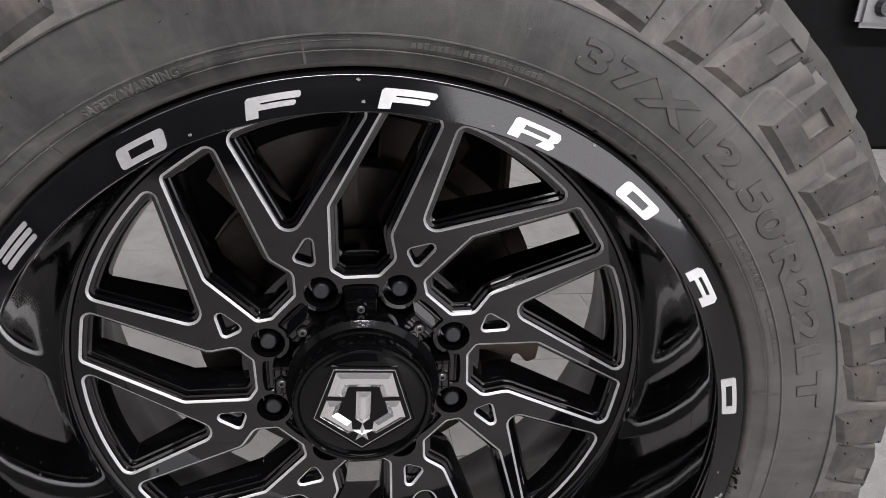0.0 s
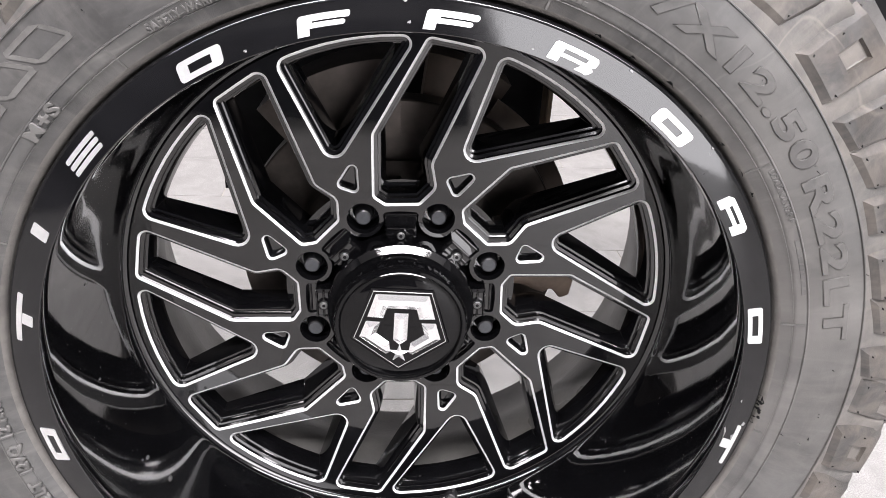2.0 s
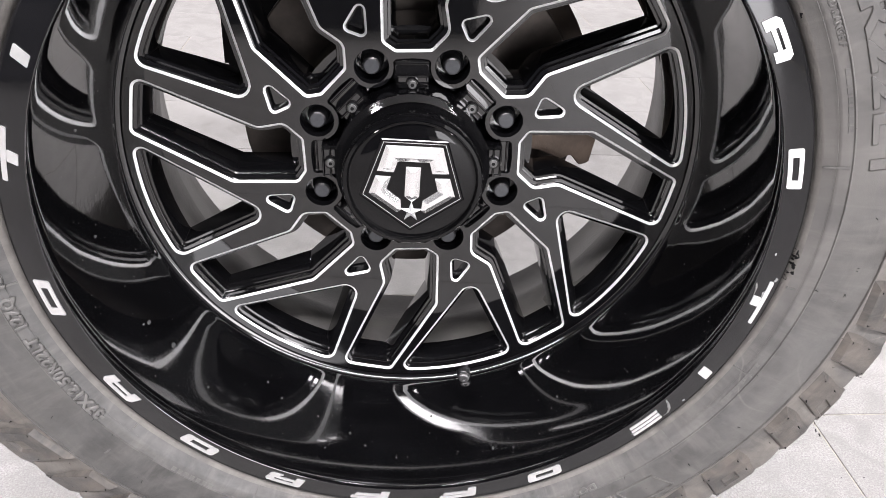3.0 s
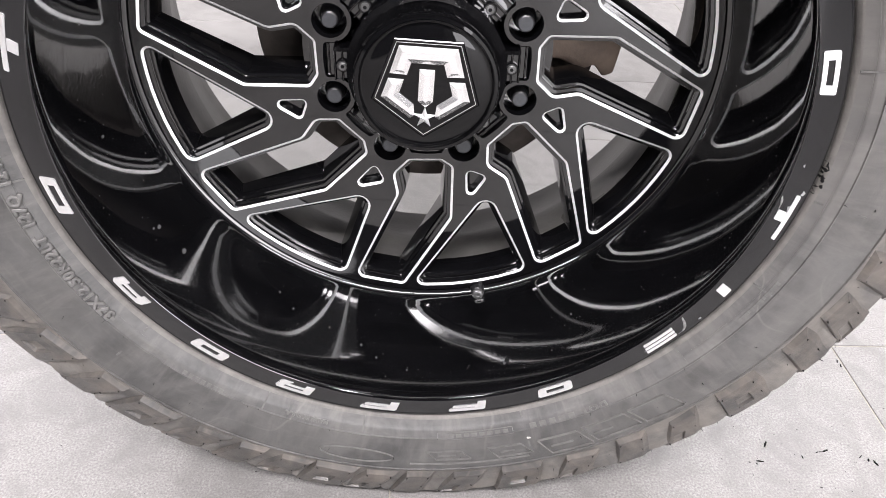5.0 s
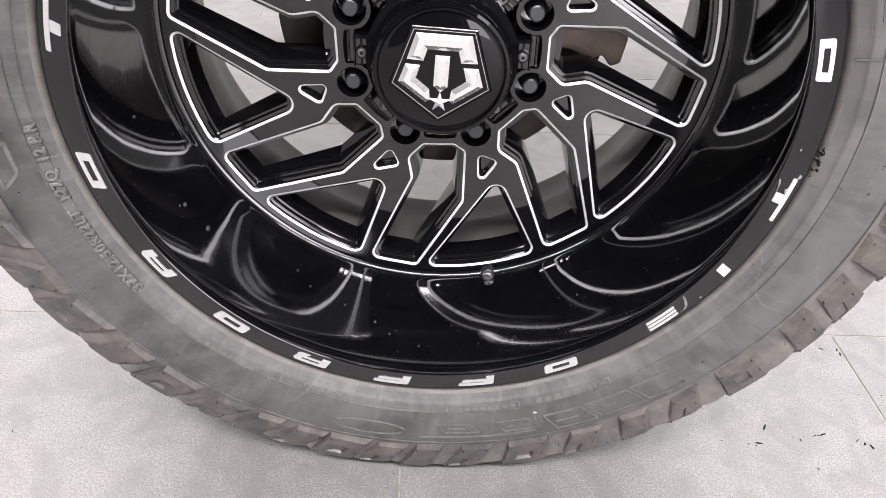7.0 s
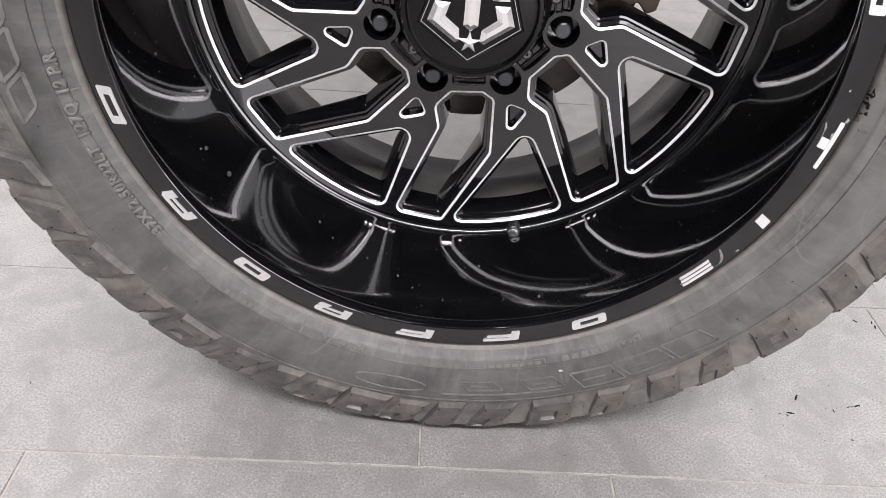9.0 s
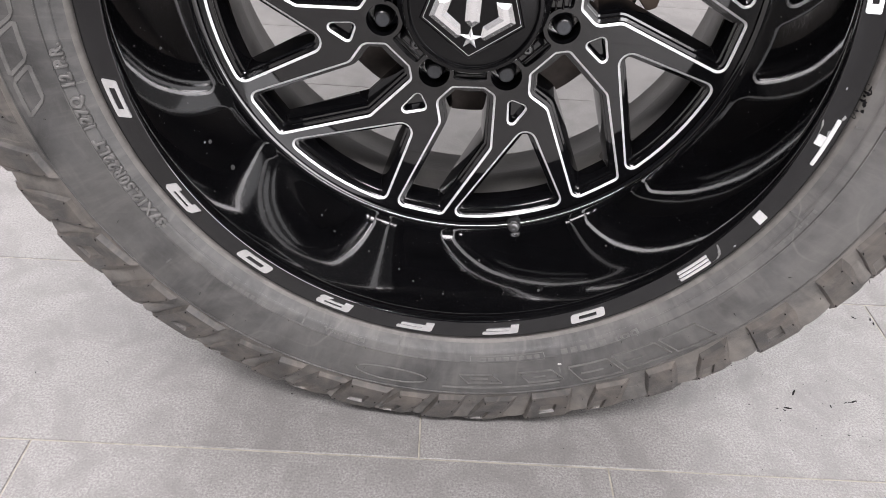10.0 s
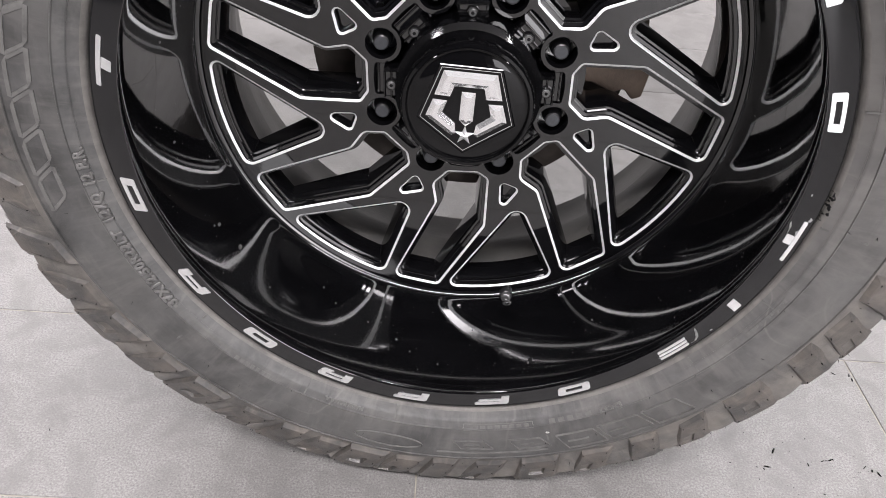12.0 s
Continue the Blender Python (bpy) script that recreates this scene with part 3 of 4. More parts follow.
def blot(name, deg, r, size, mat, seed, parent, lift, surface):
    """A thin uneven chip lying on a turned surface."""
    rng = random.Random(seed)
    n = 11
    ring = [(size * rng.uniform(0.45, 1.15) * math.cos(2 * math.pi * i / n), size * rng.uniform(0.3, 0.8) * math.sin(2 * math.pi * i / n)) for i in range(n)]
    top = [P(r + b, deg + math.degrees(a / r), surface(r + b) - lift) for a, b in ring]
    low = [P(r + b * 1.1, deg + math.degrees(a * 1.1 / r), surface(r + b) + 0.0004) for a, b in ring]
    f = [tuple(range(n))] + [(i, (i + 1) % n, n + (i + 1) % n, n + i) for i in range(n)]
    part(name, mesh_of(name, top + low, f, [mat]), parent)


for i, (deg, r, size) in enumerate(((-8.2, 0.2900, 0.0042), (-9.6, 0.2870, 0.0030), (-7.0, 0.2925, 0.0028), (-12.6, 0.2895, 0.0022), (-2.1, 0.2827, 0.0013), (90.6, 0.2812, 0.0018), (91.2, 0.2940, 0.0014), (60.4, 0.2946, 0.0016), (44.0, 0.2948, 0.0018), (-44.8, 0.2880, 0.0012), (-33.8, 0.2922, 0.0015), (112.6, 0.2792, 0.0014), (73.8, 0.2790, 0.0011))):
    blot("paint_chip", deg, r, size, GREYMETAL, 40 + i, rim, 0.0004, lip_y)



def lip_smear(name, path, mat, width):
    """A thin curved smear on the lip along (degrees, radius), tapered at both ends."""
    n = 24
    v = []
    for i in range(n + 1):
        k = i / n * (len(path) - 1)
        j = min(int(k), len(path) - 2)
        q = k - j
        q = q * q * (3 - 2 * q)
        d, r = (path[j][m] * (1 - q) + path[j + 1][m] * q for m in (0, 1))
        w = width * (0.35 + 0.65 * math.sin(math.pi * i / n)) * (1 + 0.25 * math.sin(i * 2.3))
        for e, h in ((-1, -0.0003), (-0.7, 0.0004), (0.7, 0.0004), (1, -0.0003)):
            v.append(P(r + 0.15 * e * w, d + math.degrees(e * w / r), lip_y(r) - h))
    f = [(i * 4 + k, i * 4 + k + 1, i * 4 + k + 5, i * 4 + k + 4) for i in range(n) for k in range(3)]
    part(name, mesh_of(name, v, f, [mat], 60), rim, "grey smear of dried compound")


lip_smear("compound_smear", ((-35.4, 0.2775), (-35.9, 0.2835), (-36.6, 0.2890), (-37.4, 0.2918), (-38.3, 0.2915)), SMEAR, 0.0016)
lip_smear("compound_smear", ((-7.6, 0.2760), (-8.8, 0.2785), (-10.4, 0.2790)), SMEAR, 0.0022)

BARREL_Y = (0.0016, 0.012, 0.040, 0.075, 0.100, 0.115, 0.1235)
BARREL_R = (0.2742, 0.2730, 0.2710, 0.2685, 0.2663, 0.2646, 0.2635)


def barrel_spot(name, deg, y, size, mat, seed, lift=0.0007):
    """A dried drop or flake on the deep barrel: a low uneven dome."""
    rng = random.Random(seed)
    n = 10
    v = []
    for k, h in ((1.0, -0.0003), (0.75, lift * 0.8), (0.35, lift)):
        for i in range(n):
            q = size * k * rng.uniform(0.8, 1.2)
            yy = y + q * 1.5 * math.sin(2 * math.pi * i / n)
            r = float(np.interp(yy, BARREL_Y, BARREL_R)) - h
            v.append(P(r, deg + math.degrees(q * math.cos(2 * math.pi * i / n) / r), yy))
    f = [(k * n + i, k * n + (i + 1) % n, (k + 1) * n + (i + 1) % n, (k + 1) * n + i) for k in range(2) for i in range(n)] + [tuple(range(2 * n, 3 * n))]
    part(name, mesh_of(name, v, f, [mat], 40), rim)


for i, (deg, y, size) in enumerate(((-169.2, 0.069, 0.0014), (-149.4, 0.067, 0.0019), (-142.6, 0.068, 0.0024), (-150.2, 0.060, 0.0011), (-120.8, 0.095, 0.0012), (-101.4, 0.061, 0.0013), (-98.0, 0.048, 0.0011),
                                    (-84.0, 0.088, 0.0012), (-117.0, 0.082, 0.0010), (-132.5, 0.052, 0.0010), (-108.6, 0.074, 0.0009), (-91.5, 0.036, 0.0009), (171.0, 0.075, 0.0013), (-56.0, 0.072, 0.0010))):
    barrel_spot("water_spot", deg, y, size, DROP, 120 + i)
rng = random.Random(9)
sv, sf = [], []
for i in range(130):
    d, y, q = rng.uniform(-195, 5), rng.uniform(0.02, 0.118), rng.uniform(0.0003, 0.0008)
    r = float(np.interp(y, BARREL_Y, BARREL_R))
    n = len(sv)
    sv += [P(r + 0.0001, d + math.degrees(q * math.cos(1.047 * k) / r), y + 1.6 * q * math.sin(1.047 * k)) for k in range(6)] + [P(r - 0.0004, d, y)]
    sf += [(n + k, n + (k + 1) % 6, n + 6) for k in range(6)]
tagged(part("fine_spots", mesh_of("fine_spots", sv, sf, [DROP], 60), rim), kind="stuff")
barrel_spot("paint_flake", -71.0, 0.039, 0.0024, PLASTIC, 150, 0.0016)
barrel_spot("paint_flake", -71.5, 0.036, 0.0012, DROP, 151, 0.0012)

# ---- tyre ----
TYRE = [(0.2965, 0.034), (0.2996, 0.0200), (0.3005, 0.0105), (0.3016, 0.0062), (0.3044, 0.0034), (0.3100, 0.0010), (0.3120, -0.0012), (0.3128, -0.0004), (0.3136, -0.0014), (0.3150, -0.0022), (0.3213, -0.0043), (0.3218, -0.0056), (0.3225, -0.0056), (0.3230, -0.0048), (0.3330, -0.0070), (0.3450, -0.0085),
        (0.3550, -0.0088), (0.3622, -0.0084), (0.3627, -0.0098), (0.3635, -0.0097), (0.3641, -0.0080), (0.3720, -0.0052), (0.3850, -0.0010), (0.4000, 0.0042), (0.4120, 0.0086), (0.4163, 0.0102), (0.4170, 0.0107), (0.4176, 0.0115), (0.4182, 0.0130), (0.4192, 0.0160), (0.4214, 0.0215), (0.4260, 0.0330), (0.4340, 0.0600), (0.4405, 0.0880), (0.4410, 0.1550)]
SIDE = [q for q in TYRE[1:25] if q[0] not in (0.3128, 0.3218, 0.3225, 0.3627, 0.3635)] + [(0.4225, 0.0125)]
SIDE_R, SIDE_Y = [q[0] for q in SIDE], [q[1] for q in SIDE]
TYRE += [(r, 0.31 - y) for r, y in TYRE[::-1][1:]]
NT = len(TYRE)
tyre_slots = [1 if k < 4 else 2 if 20 <= k < 31 else 3 if 13 <= k < 20 else 0 for k in range(NT)]
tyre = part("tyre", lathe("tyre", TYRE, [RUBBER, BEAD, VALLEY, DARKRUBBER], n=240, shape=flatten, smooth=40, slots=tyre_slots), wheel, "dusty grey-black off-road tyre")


def side_y(r):
    return float(np.interp(r, SIDE_R, SIDE_Y))


def on_side(deg, r, h):
    """A point on the shoulder, raised by h along its slope."""
    q = side_y(r + 0.003) - side_y(r - 0.003)
    k = 1 / math.hypot(0.006, q)
    return flatten(*P(r + h * q * k, deg, side_y(r) - h * 0.006 * k))


def side_lug(deg, wide, r0, skew, high, flank, hole=None, seed=0):
    """A raised lug: a flat worn top with wide dusty flanks; hole: (u0, u1, w0, w1, depth) of a moulded recess."""
    rng = random.Random(seed)
    r1 = 0.4226
    lean = rng.uniform(-0.004, 0.006)

    def at(u, w, h):
        r = r0 + (lean * (u - 0.5) * (1 - w)) + (r1 - r0) * w
        return on_side(deg + wide * (0.5 - u) - skew * (w - 0.5), r, h * (1 - 0.3 * max(0.0, w) ** 3))
    us, ws = (0.0, 0.34, 0.67, 1.0), (0.0, 0.3, 0.65, 1.0)
    path = [(u, 0.0) for u in us] + [(1.0, w) for w in ws[1:]] + [(u, 1.0) for u in us[-2::-1]] + [(0.0, w) for w in ws[-2:0:-1]]
    m = len(path)
    fl = (flank[0] / wide, flank[1] / wide, 0.0048 / (r1 - r0))

    def foot(u, w, k):
        du = -fl[0] * k if u == 0.0 else fl[1] * k if u == 1.0 else 0
        return u + du * (0.55 + 0.45 * w), w - (fl[2] * k if w == 0.0 else 0)
    rings = [[at(*foot(u, w, 1.0), -0.0006 if w < 1 else high * 0.2) for u, w in path],
             [at(*foot(u, w, 0.45), high * (0.46 + rng.uniform(-0.07, 0.07))) for u, w in path],
             [at(*foot(u, w, 0.05), high * 0.93) for u, w in path],
             [at(0.5 + (u - 0.5) * 0.97, max(0.015, w), high) for u, w in path]]
    slots = [0] * (3 * m)
    if hole:
        u0, u1, w0, w1, deep = hole
        inset = lambda q, h: [at(u0 + q * 0.06 + (u1 - u0 - q * 0.12) * u, w0 + q * 0.05 + (w1 - w0 - q * 0.08) * w, h) for u, w in path]
        rings += [inset(0, high), inset(0.5, high - deep * 0.85), inset(1, high - deep)]
        slots += [0] * m + [0] * m + [1] * m
    v = [q for ring in rings for q in ring]
    f = [(k * m + i, k * m + (i + 1) % m, (k + 1) * m + (i + 1) % m, (k + 1) * m + i) for k in range(len(rings) - 1) for i in range(m)]
    b = len(v) - m
    f.append(tuple(b + i for i in range(m)))
    slots.append(1 if hole else 0)
    PIPS.extend(at(u, w, high) for u, w in ((0.06, 0.06), (0.94, 0.06), (0.05, 0.55), (0.95, 0.9)))
    part("side_lug", mesh_of("side_lug", v, f, [LUG, VALLEY], 22, slots), tyre)


PIPS = []
KINDS = {"s": (3.6, 2.2), "l": (4.1, 3.0), "w": (5.7, 1.8)}
LUGS = [(-161, "s"), (-153.5, "l"), (-146, "w"), (-137.5, "s"), (-130, "w"), (-122, "l"), (-115.3, "s"), (-109.0, "l"), (-102.4, "w"), (-96.0, "l"), (-89.8, "s"), (-82.7, "l"), (-73.8, "w"), (-57.0, "s"), (-65.3, "l"), (-49.2, "l"), (-39.8, "w"),
        (-29.7, "s"), (-23.3, "l"), (-16, "s"), (-9, "w"), (-1.5, "l"), (4, "s"), (10, "l"), (16.5, "w"), (24.2, "s"), (29.6, "l"), (35.2, "s"), (43.2, "w"), (51.8, "l"), (57.8, "s"), (66, "w"), (75, "s"), (84, "l"), (93, "w"), (102, "s"), (111, "l"), (120, "w"),
        (129, "s"), (138, "l"), (147, "w"), (156, "s"), (164, "l"), (173, "w"), (182, "s"), (190, "l")]
for i, (deg, kind) in enumerate(LUGS):
    wide, skew = KINDS[kind]
    hole = {"s": None, "l": (0.42, 0.86, 0.55, 0.995, 0.0032), "w": (0.30, 0.72, 0.34, 0.74, 0.0040)}[kind]
    side_lug(deg, wide, {"s": 0.3730, "l": 0.3765, "w": 0.3725}[kind], skew, {"s": 0.0048, "l": 0.0036, "w": 0.0052}[kind], (1.1 + 0.35 * (i % 3), 0.35 + 0.3 * (i % 2)), hole, i)

# folds of rubber in the valleys between the lugs
order = sorted(LUGS)
for i, ((a, ka), (b, kb)) in enumerate(zip(order, order[1:])):
    lo, hi = a + KINDS[ka][0] / 2 + 0.3, b - KINDS[kb][0] / 2 - 0.3
    n, m = 9, 8
    rng = random.Random(300 + i)
    tilt, swell = rng.uniform(-0.35, 0.55), rng.uniform(0.0040, 0.0062)
    v = []
    for j in range(n):
        w = j / (n - 1)
        for k in range(m):
            u = k / (m - 1)
            h = -0.0006 + w ** 1.5 * swell * (1 + tilt * (u - 0.5)) * (0.72 + 0.28 * math.sin(math.pi * u)) + 0.0009 * w * math.sin(3.1 * u + 4.2 * w + i)
            h = -0.0060 if j == n - 1 else h if 0 < k < m - 1 else h - 0.0010 * w
            v.append(on_side(lo + (hi - lo) * u - 2.2 * (w - 0.5) * (1 - 0.4 * w), 0.3770 + (0.0440 * w if j < n - 1 else 0.0430), h))
    f = [(j * m + k, j * m + k + 1, (j + 1) * m + k + 1, (j + 1) * m + k) for j in range(n - 1) for k in range(m - 1)]
    part("shoulder_wedge", mesh_of("shoulder_wedge", v, f, [VALLEY], 50), tyre)


def tread_block(deg, wide, corners_ry, skew):
    """A tread lug from its four corners (r, y) in section: foot and top of the near side, top and foot of the far side."""
    (r0, y0), (r1, y1), (r2, y2), (r3, y3) = corners_ry
    v = []
    for e in (-1, 1):
        for r, y, k in ((r0, y0, 1.0), (r1, y1, 0.9), (r2, y2, 0.9), (r3, y3, 1.0)):
            v.append(flatten(*P(r, deg + e * wide * 0.5 * k + skew * (y - 0.05) * 20, y)))
    f = [(0, 1, 5, 4), (1, 2, 6, 5), (2, 3, 7, 6), (0, 1, 2, 3), (4, 5, 6, 7)]
    part("tread_block", mesh_of("tread_block", v, f, [RUBBER]), tyre)


for i, (deg, kind) in enumerate(LUGS):
    wide = KINDS[kind][0] + (0.9, 1.5)[i % 2]
    tread_block(deg - 0.6, wide, ((0.4172, 0.0110), (0.4385, 0.0300 + 0.003 * (i % 3 == 0)), (0.4565, 0.088), (0.440, 0.090)), 0.8)
    tread_block(deg + 4.0, 5.2, ((0.447, 0.096), (0.4605, 0.098), (0.4610, 0.148), (0.447, 0.150)), -1.2)
    tread_block(deg, 5.2, ((0.447, 0.158), (0.4610, 0.160), (0.4605, 0.210), (0.447, 0.212)), 1.2)
    tread_block(deg + 4.0, 7.0, ((0.440, 0.220), (0.4570, 0.222), (0.4400, 0.281), (0.4250, 0.294)), 0.6)


def side_text(name, body, deg, r, height, rise, arc_deg, heavy, label=""):
    """Raised moulded writing that reads clockwise round the sidewall from deg."""
    cu = bpy.data.curves.new(name, "FONT")
    cu.body, cu.size, cu.extrude, cu.space_character, cu.resolution_u = body, height / 0.7, rise / 2, 1.12, 3
    cu.offset, cu.bevel_depth, cu.bevel_resolution = heavy, rise * 0.3, 0
    ob = new(name, cu)
    bpy.context.view_layer.update()
    me = bpy.data.meshes.new_from_object(ob.evaluated_get(bpy.context.evaluated_depsgraph_get()))
    bpy.data.objects.remove(ob)
    lo, hi = min(q.co.x for q in me.vertices), max(q.co.x for q in me.vertices)
    for q in me.vertices:
        rr = r + q.co.y
        q.co = P(rr, deg - arc_deg * (q.co.x - lo) / (hi - lo), side_y(rr) - q.co.z - rise / 2 + 0.0002)
    me.materials.clear()
    me.materials.append(MOULD if height > 0.012 else WORN)
    return part(name, me, tyre, label)


def side_bar(name, d0, d1, r0, r1, rise=0.0008, lean=0.0, hollow=0.0):
    """A plain raised bar on the sidewall from d0 to d1 degrees; hollow: an outline of that width."""
    n = max(2, int(abs(d1 - d0) / 1.2))

    def loop(q):
        dq = math.degrees(q / r0)
        lo = [(d0 - dq + (d1 - d0 + 2 * dq) * i / n, r0 + q, 0) for i in range(n + 1)]
        hi = [(d1 + dq + (d0 - d1 - 2 * dq) * i / n, r1 - q, 1) for i in range(n + 1)]
        return lo + hi

    def pts(q, h):
        return [P(r, a - lean * (r - r0) / (r1 - r0), side_y(r) - h) for a, r, s in loop(q)]
    if hollow:
        rings = [pts(0, -0.0005), pts(0.0003, rise), pts(hollow - 0.0003, rise), pts(hollow, -0.0005)]
    else:
        rings = [pts(0, -0.0005), pts(0.0004, rise)]
    m = len(rings[0])
    v = [q for ring in rings for q in ring]
    f = [(k * m + i, k * m + (i + 1) % m, (k + 1) * m + (i + 1) % m, (k + 1) * m + i) for k in range(len(rings) - 1) for i in range(m)]
    if not hollow:
        b = (len(rings) - 1) * m
        f += [(b + i, b + i + 1, b + m - 2 - i, b + m - 1 - i) for i in range(n)]
    return part(name, mesh_of(name, v, f, [WORN]), tyre)


for words, d0, d1 in (("37X", 68.3, 53.6), ("12.50", 52.6, 35.3), ("R22LT", 33.8, 9.6)):
    side_text("size_marking", words, d0, 0.3335, 0.0170, 0.0011, d0 - d1, 0.0007, "large raised marking " + words)
side_text("size_marking", "37X12.50R22LT", -144.6, 0.3122, 0.0082, 0.0017, 16.6, 0.00022, "small raised size marking 37X12.50R22LT")
side_text("load_marking", "127Q", -163.0, 0.3122, 0.0082, 0.0017, 5.2, 0.00022, "small raised marking 127Q")
side_text("load_marking", "12 P.R.", -169.8, 0.3122, 0.0082, 0.0017, 6.4, 0.00022, "small raised marking 12 P.R.")
side_text("warning_marking", "SAFETY WARNING", 121.8, 0.3135, 0.0058, 0.0008, 11.4, 0.00015, "small raised words SAFETY WARNING")
side_text("season_marking", "M+S", 142.2, 0.3125, 0.0084, 0.0017, 5.8, 0.0003, "small raised marking M+S")
side_text("load_marking", "LOAD RANGE F", 37.2, 0.3175, 0.0042, 0.0006, 8.4, 0.0002, "small raised words LOAD RANGE F")
side_text("origin_marking", "MADE IN U.S.A.", -104.6, 0.3145, 0.0036, 0.0006, 7.6, 0.0002, "tiny raised words MADE IN U.S.A.")
side_text("type_marking", "DOT", -55.8, 0.3165, 0.0062, 0.0007, 4.6, 0.0002, "small raised letters DOT")
for a in range(5):
    side_bar("marking_bar", -62.6 - 1.7 * a, -61.6 - 1.7 * a, 0.3165, 0.3220, 0.0006)
side_bar("marking_frame", -85.4, -72.6, 0.3160, 0.3240, 0.0006, 0, 0.0009)
for a in range(8):
    side_bar("marking_bar", -83.6 + 1.35 * a, -82.8 + 1.35 * a, 0.3180, 0.3222, 0.0005)
for d0, d1, r0, r1 in ((107.5, 109.5, 0.3165, 0.3205), (88.5, 107.0, 0.3200, 0.3212), (92, 106.5, 0.3178, 0.3188), (109, 119.5, 0.3140, 0.3150)):
    side_bar("marking_bar", d0, d1, r0, r1, 0.0004)
for a in range(7):
    side_bar("marking_bar", 17.2 + 1.3 * a, 18.0 + 1.3 * a, 0.3175, 0.3210, 0.0005)
    side_bar("marking_bar", -123.6 - 1.1 * a, -123.0 - 1.1 * a, 0.3175, 0.3220, 0.0005)
for d0, n, step in ((-30.0, 14, 0.62), (-146.4, 3, 0.9), (70.0, 22, 0.72)):
    for a in range(n):
        side_bar("marking_bar", d0 + step * a, d0 + step * (a + 0.6), 0.3150, 0.3150 + (0.0034, 0.0044, 0.0038)[a % 3], 0.0006)
# maker's and model names as plain blocks
for d0, d1, r0, r1 in ((-87.4, -82.0, 0.3365, 0.3485), (-77.4, -72.0, 0.3360, 0.3505), (-69.0, -62.6, 0.3365, 0.3585), (-61.6, -54.6, 0.3350, 0.3565), (-53.5, -47.4, 0.3340, 0.3575)):
    side_bar("name_block", d0, d1, r0, r1, 0.0019, -1.8, 0.0013)
for d0, d1, r0, r1 in ((-90.0, -71.0, 0.3530, 0.3548), (-85.4, -82.6, 0.3420, 0.3432), (-75.4, -73.0, 0.3428, 0.3440), (-67.2, -63.6, 0.3470, 0.3484), (-60.0, -57.0, 0.3455, 0.3470)):
    side_bar("name_underline", d0, d1, r0, r1, 0.0018)
ring_deg, ring_r = -98.7, 0.3470
v, f = [], []
for k, (q, h) in enumerate(((0.0, -0.0005), (0.0003, 0.0013), (0.0012, 0.0013), (0.0016, -0.0005))):
    for i in range(48):
        a = 2 * math.pi * i / 48
        r = ring_r + (0.0088 - q) * math.sin(a)
        v.append(P(r, ring_deg + math.degrees((0.0370 - q) * math.cos(a) / ring_r), side_y(r) - h))
f = [(k * 48 + i, k * 48 + (i + 1) % 48, (k + 1) * 48 + (i + 1) % 48, (k + 1) * 48 + i) for k in range(3) for i in range(48)]
part("name_frame", mesh_of("name_frame", v, f, [WORN], 40), tyre, "raised oval outline")
blot("stone_mark", -70.3, 0.3321, 0.0021, SILVER_DUST, 95, tyre, 0.0005, side_y)
for d0 in (128.6, 134.4, 140.2, 146.0, 151.8, 157.6, 163.4, 169.2, -185.0 + 360, -179.2 + 360, -173.4 + 360):
    side_bar("name_block", d0, d0 + 3.6 + (d0 * 7) % 1.1, 0.3365, 0.3575, 0.0010, -2.6, 0.0040)
# thin mould lines across the sidewall
MOULD_LINES = (-139.5, -116, -98.5, -70.5, -41.0, -24, -8, 12, 38, 74, 97, 127, 158, -170)
for i, d in enumerate(MOULD_LINES):
    side_bar("mould_line", d, d + 0.15, 0.3040, 0.3205 if i % 3 else 0.3420, 0.0011)

hv, hf = [], []
for i in range(340):
    d, r = random.uniform(-180, 180), random.choice((0.3221, 0.3632, 0.4236, 0.4236, 0.4236, 0.4236, 0.41, 0.395, 0.38, 0.345))
    a = Vector(P(r, d, side_y(r) - 0.0005))
    if a.z < 0.01:
        continue
    t = Vector((random.uniform(-1, 1), -1.2, random.uniform(-1, 1))).normalized() * random.uniform(0.0015, 0.0045)
    s = Vector((0.0003, 0, 0.0003))
    n = len(hv)
    hv += [tuple(a - s), tuple(a + s), tuple(a + Vector((0.0003, 0, -0.0003))), tuple(a + t)]
    hf += [(n, n + 1, n + 3), (n + 1, n + 2, n + 3), (n + 2, n, n + 3)]
for x, y, z in PIPS:
    n = len(hv)
    hv += [(x + 0.0009 * math.cos(2.1 * k), y - 0.0002, z + 0.0009 * math.sin(2.1 * k)) for k in range(3)] + [(x + random.uniform(-0.0015, 0.0015), y - random.uniform(0.0008, 0.0022), z + random.uniform(-0.0015, 0.001))]
    hf += [(n, n + 1, n + 3), (n + 1, n + 2, n + 3), (n + 2, n, n + 3)]
tagged(part("vent_hairs", mesh_of("vent_hairs", hv, hf, [PLASTIC]), tyre), kind="stuff")

rng = random.Random(31)
for i in range(9):
    blot("bead_gouge", -6.4 + 0.55 * i + rng.uniform(-0.3, 0.3), 0.3012 + rng.uniform(-0.0008, 0.0034), rng.uniform(0.0014, 0.0036), PLASTIC, 70 + i, tyre, 0.0006, side_y)
for i, d in enumerate((66.5, 61.1, 55.0, 48.6, 43.4, 38.0, 34.3)):
    blot("bead_notch", d, 0.3014, (0.0034, 0.0026, 0.0042)[i % 3], PLASTIC, 90 + i, tyre, 0.0004, side_y)

